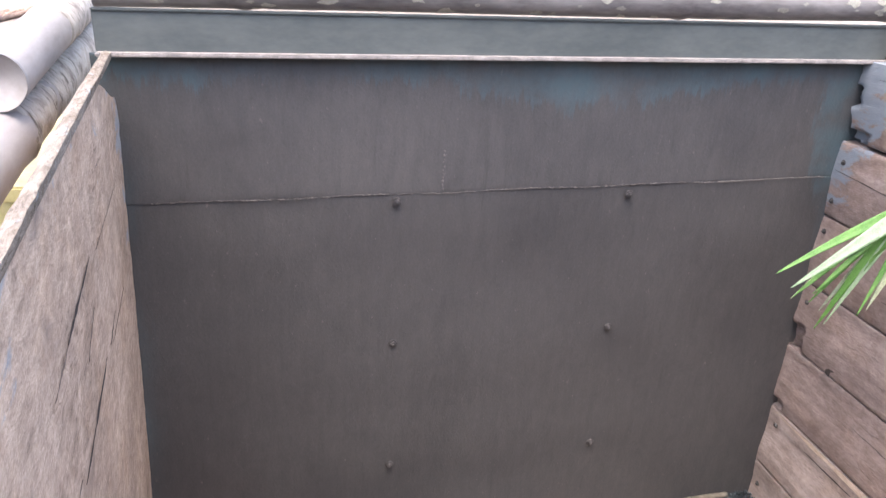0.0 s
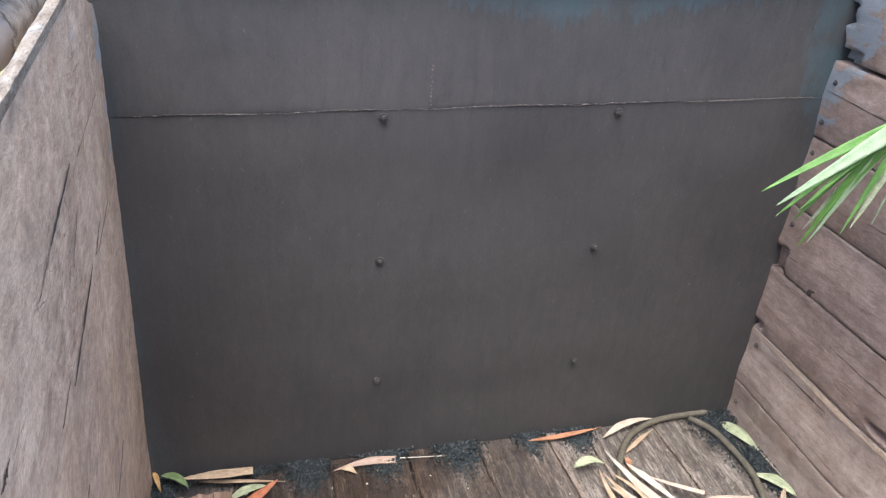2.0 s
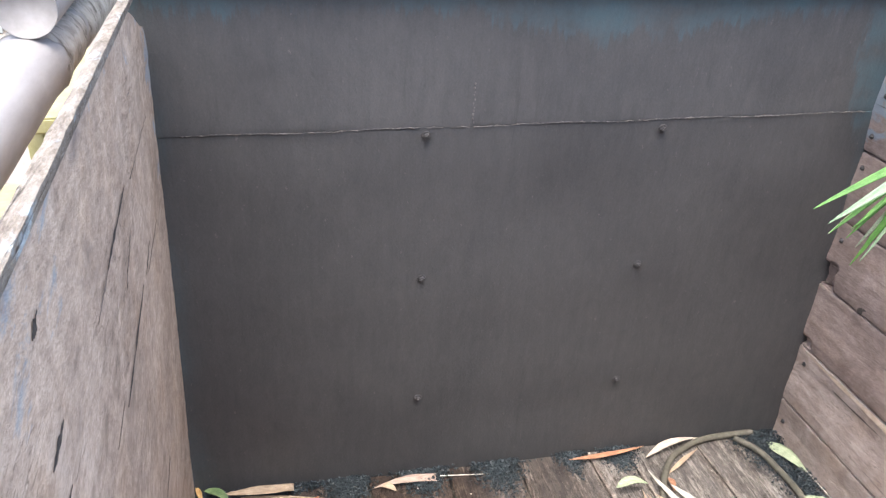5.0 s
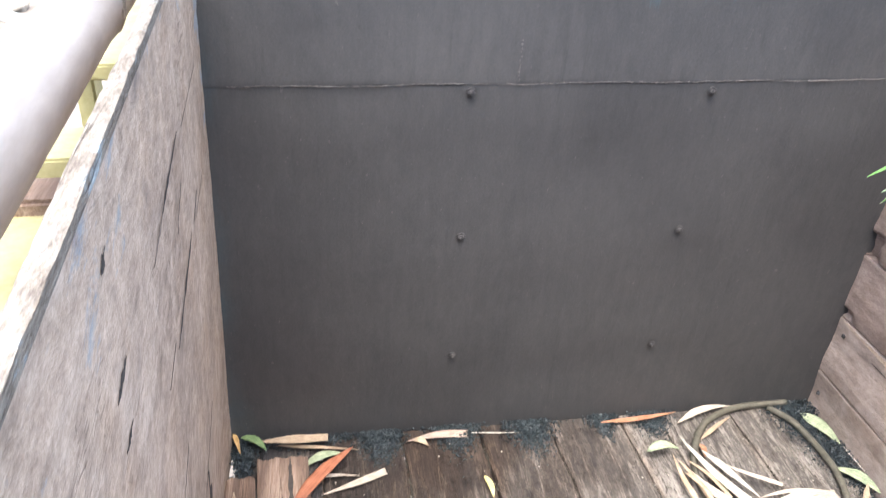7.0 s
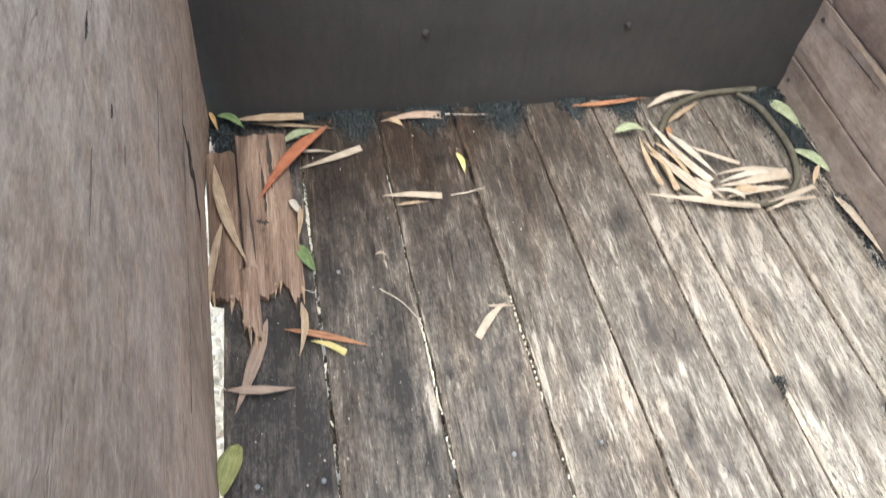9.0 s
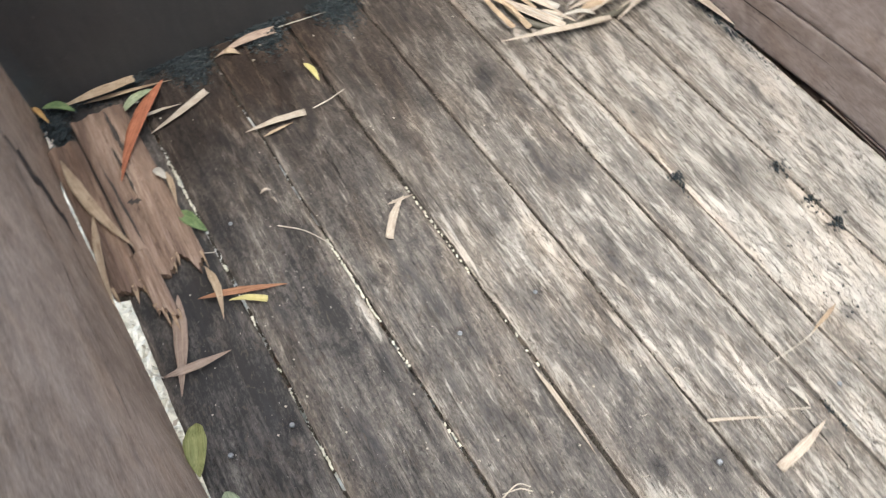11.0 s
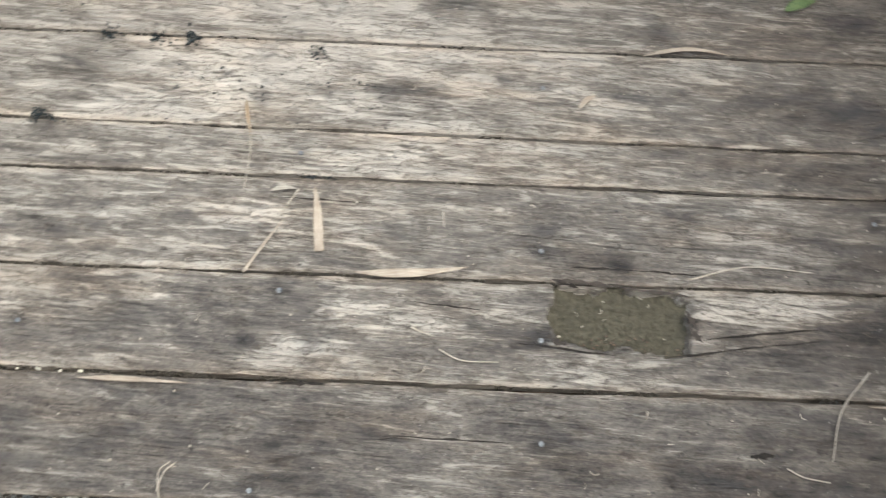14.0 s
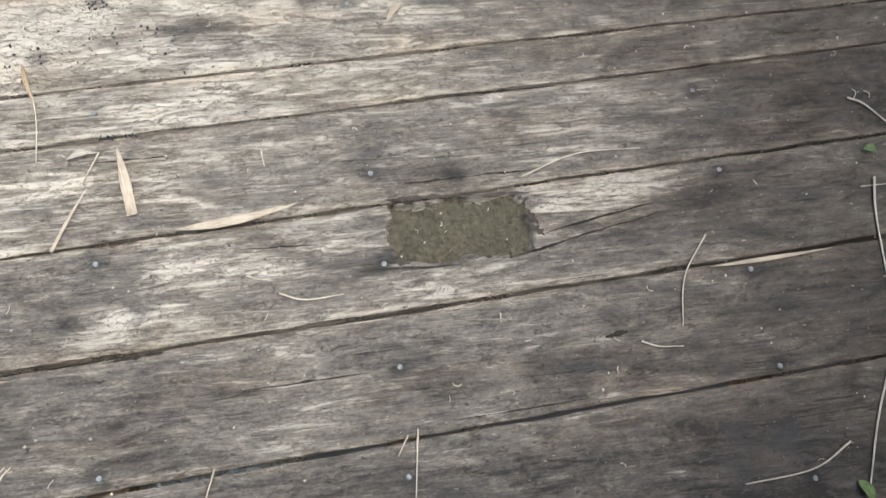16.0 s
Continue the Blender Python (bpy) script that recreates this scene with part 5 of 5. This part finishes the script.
def leaf(x0, y0, x1, y1, width, colour, strip=False, bow=None):
    """A fallen leaf from stalk to tip, slightly arched and curled."""
    global leaf_count
    leaf_count += 1
    rnd = random.Random(500 + leaf_count)
    length = math.hypot(x1 - x0, y1 - y0)
    broad = width / max(length, 1e-3) > 0.2
    n = 14
    z0 = 0.0030 + 0.0012 * (leaf_count % 4)
    if -0.09 < (x0 + x1) / 2 < 0.08 and (y0 + y1) / 2 > 1.03:
        z0 += 0.014
    on_hose = 0.72 < (x0 + x1) / 2 < 1.12 and 1.10 < (y0 + y1) / 2 < 1.36
    if on_hose:
        z0 = z0 + 0.0125
    arch, curl, sway = rnd.uniform(0.002, 0.008), rnd.uniform(0.10, 0.50), rnd.uniform(-0.08, 0.08) * length
    if bow is not None:
        sway = bow * length
    lean, crease = rnd.uniform(-0.35, 0.35), rnd.random() < 0.55
    blunt = strip or (on_hose and leaf_count % 3 > 0)
    a, d = Vector((x0, y0, 0)), Vector((x1 - x0, y1 - y0, 0))
    side = Vector((-d.y, d.x, 0)).normalized()
    vs, fs = [], []
    for i in range(n + 1):
        t = i / n
        prof = math.sin(math.pi * min(1, max(0.0, t)) ** 0.8) ** 0.75 if broad else min(1.0, (t + 0.01) / (0.55 if blunt else 0.30)) ** 0.8 * (1.0 if blunt else min(1.0, (1.01 - t) / 0.50) ** 0.85)
        w = 0.5 * width * max(0.05, prof) * (1 + 0.10 * noise.noise((t * 6, leaf_count, 0)))
        p = a + d * t + side * (sway * math.sin(math.pi * t))
        h = z0 + arch * math.sin(math.pi * t) + 0.0012 * noise.noise((t * 5, leaf_count, 3))
        for s in (-1, -0.55, 0, 0.55, 1):
            vs.append((p.x + side.x * w * s, p.y + side.y * w * s, h + w * (curl * (abs(s) if crease else s * s) + lean * s * math.sin(2.4 * t + leaf_count)) + 0.0006 * noise.noise((t * 14, s * 3, leaf_count))))
    m = len(vs)
    vs += [(x, y, z - 0.0006) for x, y, z in vs]
    for i in range(n):
        for s in range(4):
            k = i * 5 + s
            fs.append((k, k + 5, k + 6, k + 1))
            fs.append((m + k, m + k + 1, m + k + 6, m + k + 5))
        fs.append((i * 5, m + i * 5, m + i * 5 + 5, i * 5 + 5))
        fs.append((i * 5 + 4, i * 5 + 9, m + i * 5 + 9, m + i * 5 + 4))
    fs.append((0, 1, 2, 3, 4, m + 4, m + 3, m + 2, m + 1, m))
    fs.append(tuple(n * 5 + s for s in reversed(range(5))) + tuple(m + n * 5 + s for s in range(5)))
    # own axes along the leaf, so that its veins run with it
    turn = math.atan2(-d.x, d.y)
    inv = pose(x0, y0, 0, 0, 0, math.degrees(turn)).inverted()
    vs = [tuple(inv @ Vector(v)) for v in vs]
    ob = link("dry_leaf", mesh_of("dry_leaf", vs, fs, LEAF[colour]))
    ob.matrix_basis = pose(x0, y0, 0, 0, 0, math.degrees(turn))
    tagged(ob, LEAF_LABEL[colour], "leaf", group="fallen leaves")


leaf(-0.035, 1.462, 0.102, 1.458, 0.020, 'tan', True)
leaf(0.000, 1.462, 0.164, 1.435, 0.009, 'tan')
leaf(0.148, 1.428, 0.010, 1.240, 0.027, 'red')
leaf(0.058, 1.407, 0.127, 1.432, 0.023, 'palegreen')
leaf(0.087, 1.330, 0.210, 1.373, 0.015, 'cream', True)
leaf(0.055, 1.372, 0.159, 1.368, 0.008, 'cream')
leaf(-0.067, 1.475, -0.016, 1.437, 0.018, 'green')
leaf(-0.083, 1.493, -0.065, 1.435, 0.010, 'ochre')
leaf(0.074, 1.143, 0.102, 1.082, 0.022, 'green')
leaf(0.083, 1.222, 0.076, 1.143, 0.010, 'tan')
leaf(-0.070, 1.338, -0.012, 1.102, 0.021, 'tan')
leaf(-0.053, 1.203, -0.073, 1.014, 0.013, 'tan')
leaf(0.018, 0.992, -0.033, 0.828, 0.023, 'pink')
leaf(-0.047, 0.869, 0.058, 0.860, 0.015, 'pink')
leaf(0.044, 0.968, 0.178, 0.921, 0.012, 'orange', bow=0.0)
leaf(0.086, 0.943, 0.140, 0.913, 0.012, 'yellow', True, bow=0.0)
leaf(0.074, 1.020, 0.067, 0.916, 0.013, 'tan')
leaf(-0.029, 0.778, -0.051, 0.702, 0.033, 'olivegreen')
leaf(-0.028, 0.665, -0.016, 0.599, 0.029, 'palegreen')
leaf(0.236, 1.246, 0.350, 1.234, 0.015, 'cream', True, bow=-0.03)
leaf(0.261, 1.219, 0.321, 1.223, 0.006, 'tan')
leaf(0.396, 1.344, 0.403, 1.289, 0.012, 'yellow')
leaf(0.418, 0.978, 0.357, 0.913, 0.014, 'cream', True)
leaf(0.386, 0.977, 0.435, 0.973, 0.006, 'cream')
leaf(0.207, 1.106, 0.228, 1.104, 0.0045, 'cream', True)
leaf(0.667, 1.461, 0.844, 1.477, 0.014, 'orange')
leaf(0.832, 1.442, 0.977, 1.480, 0.017, 'cream')
leaf(0.254, 1.448, 0.385, 1.455, 0.016, 'pink', True)
leaf(0.270, 1.452, 0.300, 1.432, 0.014, 'tan')
leaf(0.852, 1.381, 0.849, 1.344, 0.013, 'orange')
leaf(0.729, 1.359, 0.797, 1.359, 0.022, 'palegreen')
leaf(0.814, 1.400, 0.884, 1.210, 0.017, 'white')
leaf(0.825, 1.330, 0.882, 1.195, 0.018, 'cream')
leaf(0.792, 1.300, 0.865, 1.160, 0.015, 'cream')
leaf(0.782, 1.335, 0.805, 1.190, 0.014, 'tan')
leaf(0.900, 1.165, 1.040, 1.178, 0.017, 'cream')
leaf(0.950, 1.196, 1.055, 1.207, 0.015, 'cream')
leaf(0.885, 1.150, 0.957, 1.134, 0.013, 'cream')
leaf(0.905, 1.172, 0.985, 1.176, 0.012, 'tan')
leaf(0.856, 1.326, 0.963, 1.251, 0.009, 'cream')
leaf(0.780, 1.350, 0.781, 1.209, 0.010, 'tan')
leaf(0.797, 1.303, 0.847, 1.177, 0.012, 'cream')
leaf(0.780, 1.300, 0.802, 1.197, 0.012, 'tan')
leaf(0.741, 1.191, 0.957, 1.134, 0.013, 'cream')
leaf(0.832, 1.227, 0.894, 1.158, 0.011, 'cream')
leaf(0.900, 1.224, 1.044, 1.221, 0.011, 'cream')
leaf(0.897, 1.192, 1.053, 1.214, 0.020, 'cream')
leaf(0.919, 1.181, 0.983, 1.167, 0.012, 'tan')
leaf(0.977, 1.145, 1.093, 1.176, 0.010, 'cream')
leaf(0.956, 1.119, 1.081, 1.145, 0.010, 'cream')
leaf(1.091, 1.179, 1.133, 1.234, 0.010, 'tan')
leaf(0.833, 1.289, 0.848, 1.240, 0.012, 'palegreen')
leaf(0.857, 1.390, 0.957, 1.452, 0.010, 'tan')
leaf(0.842, 1.352, 0.902, 1.225, 0.014, 'white')
leaf(0.812, 1.262, 0.868, 1.172, 0.013, 'white')
leaf(0.902, 1.206, 1.030, 1.222, 0.016, 'white')
leaf(0.786, 1.176, 0.905, 1.146, 0.012, 'cream')
leaf(0.873, 1.186, 0.935, 1.160, 0.011, 'white')
leaf(0.800, 1.330, 0.842, 1.228, 0.012, 'tan')
leaf(0.990, 1.128, 1.096, 1.172, 0.011, 'white')
leaf(1.119, 1.446, 1.153, 1.350, 0.030, 'palegreen')
leaf(1.100, 1.288, 1.154, 1.219, 0.026, 'palegreen')
leaf(1.130, 1.160, 1.155, 1.004, 0.027, 'cream')
leaf(0.758, 0.334, 0.653, 0.313, 0.0145, 'cream', True, bow=0.02)
leaf(0.742, 0.400, 0.750, 0.357, 0.0075, 'white', bow=0.0)
leaf(0.625, 0.258, 0.648, 0.095, 0.013, 'cream', bow=-0.05)
leaf(0.699, 0.370, 0.609, 0.415, 0.0042, 'cream', True, bow=0.0)
# the next two stand for pale splinters of plank edge in the joints
leaf(0.4955, -0.470, 0.5045, -0.660, 0.0065, 'cream', bow=-0.01)
leaf(0.440, 0.610, 0.4455, 0.454, 0.0075, 'cream', bow=0.0)
leaf(1.126, 0.356, 1.163, 0.306, 0.024, 'green')
leaf(1.150, 0.385, 1.176, 0.288, 0.015, 'cream')
leaf(1.168, -0.412, 1.204, -0.470, 0.024, 'green')
leaf(1.046, -0.165, 1.063, -0.312, 0.010, 'cream')
leaf(1.190, 0.055, 1.192, -0.020, 0.016, 'cream')
leaf(0.652, -0.754, 0.648, -0.774, 0.012, 'green')
leaf(0.188, -0.596, 0.158, -0.608, 0.019, 'green')
leaf(0.067, 1.239, 0.081, 1.205, 0.015, 'white')
leaf(0.221, 1.090, 0.226, 1.072, 0.004, 'cream', True)
leaf(0.896, 0.462, 0.832, 0.444, 0.0065, 'tan', bow=0.0)
leaf(0.934, -0.062, 0.962, -0.089, 0.010, 'cream')


def straw(points, r=0.0012):
    line = smooth_line([(x, y, 0.0035 + 0.0025 * math.sin(3 * i + x * 50) ** 2) for i, (x, y) in enumerate(points)], 8)
    vs, fs = tube(line, lambda t: r * (1.1 - 0.45 * t), 6, True, 0.12, int(abs(points[0][0]) * 1000))
    tagged(link("straw", mesh_of("straw", vs, fs, LEAF["straw"])), "thin pale dry stalk on the floor boards", "straw", group="loose stalks")


straw([(0.208, 1.031), (0.243, 1.000), (0.269, 0.957)])
straw([(0.366, 1.234), (0.400, 1.237), (0.435, 1.247)])
straw([(0.392, 1.459), (0.489, 1.449)])
straw([(0.895, 0.461), (0.846, 0.447), (0.805, 0.440), (0.742, 0.438)])
straw([(0.658, -0.226), (0.687, -0.312), (0.687, -0.409)])
straw([(0.543, -0.474), (0.485, -0.429), (0.416, -0.409)])
straw([(0.402, -0.347), (0.393, -0.369), (0.389, -0.404)])
straw([(0.325, -0.033), (0.237, -0.020)])
straw([(0.319, -0.020), (0.295, -0.005)])
straw([(0.309, 0.219), (0.271, 0.232)])
straw([(0.341, 0.455), (0.328, 0.467), (0.303, 0.472)])
straw([(0.237, -0.600), (0.210, -0.539), (0.203, -0.443)])
straw([(0.334, -0.691), (0.262, -0.649), (0.179, -0.609)], 0.0019)
straw([(0.606, -0.758), (0.560, -0.745), (0.517, -0.737), (0.440, -0.726)], 0.0019)
straw([(0.593, -0.731), (0.593, -0.773)], 0.0010)
straw([(0.742, -0.759), (0.728, -0.781), (0.690, -0.814)], 0.0017)
straw([(0.741, -0.770), (0.750, -0.776), (0.757, -0.772)], 0.0008)
straw([(0.752, -0.790), (0.747, -0.797), (0.738, -0.794)], 0.0008)
straw([(0.551, 0.169), (0.544, 0.151), (0.541, 0.136)])
straw([(0.522, 0.127), (0.510, 0.094), (0.512, 0.043)])
straw([(0.933, -0.062), (0.965, -0.087)])
straw([(0.732, 0.138), (0.708, 0.135)])
straw([(0.462, -0.162), (0.450, -0.161)])
straw([(0.292, 0.465), (0.327, 0.474), (0.342, 0.462)])
straw([(-0.071, 0.909), (-0.062, 0.887), (-0.047, 0.869)])
straw([(1.153, 1.350), (1.157, 1.274)])
straw([(0.750, 0.357), (0.705, 0.378)])
straw([(-0.014, 1.064), (0.029, 1.067), (0.098, 1.035)])
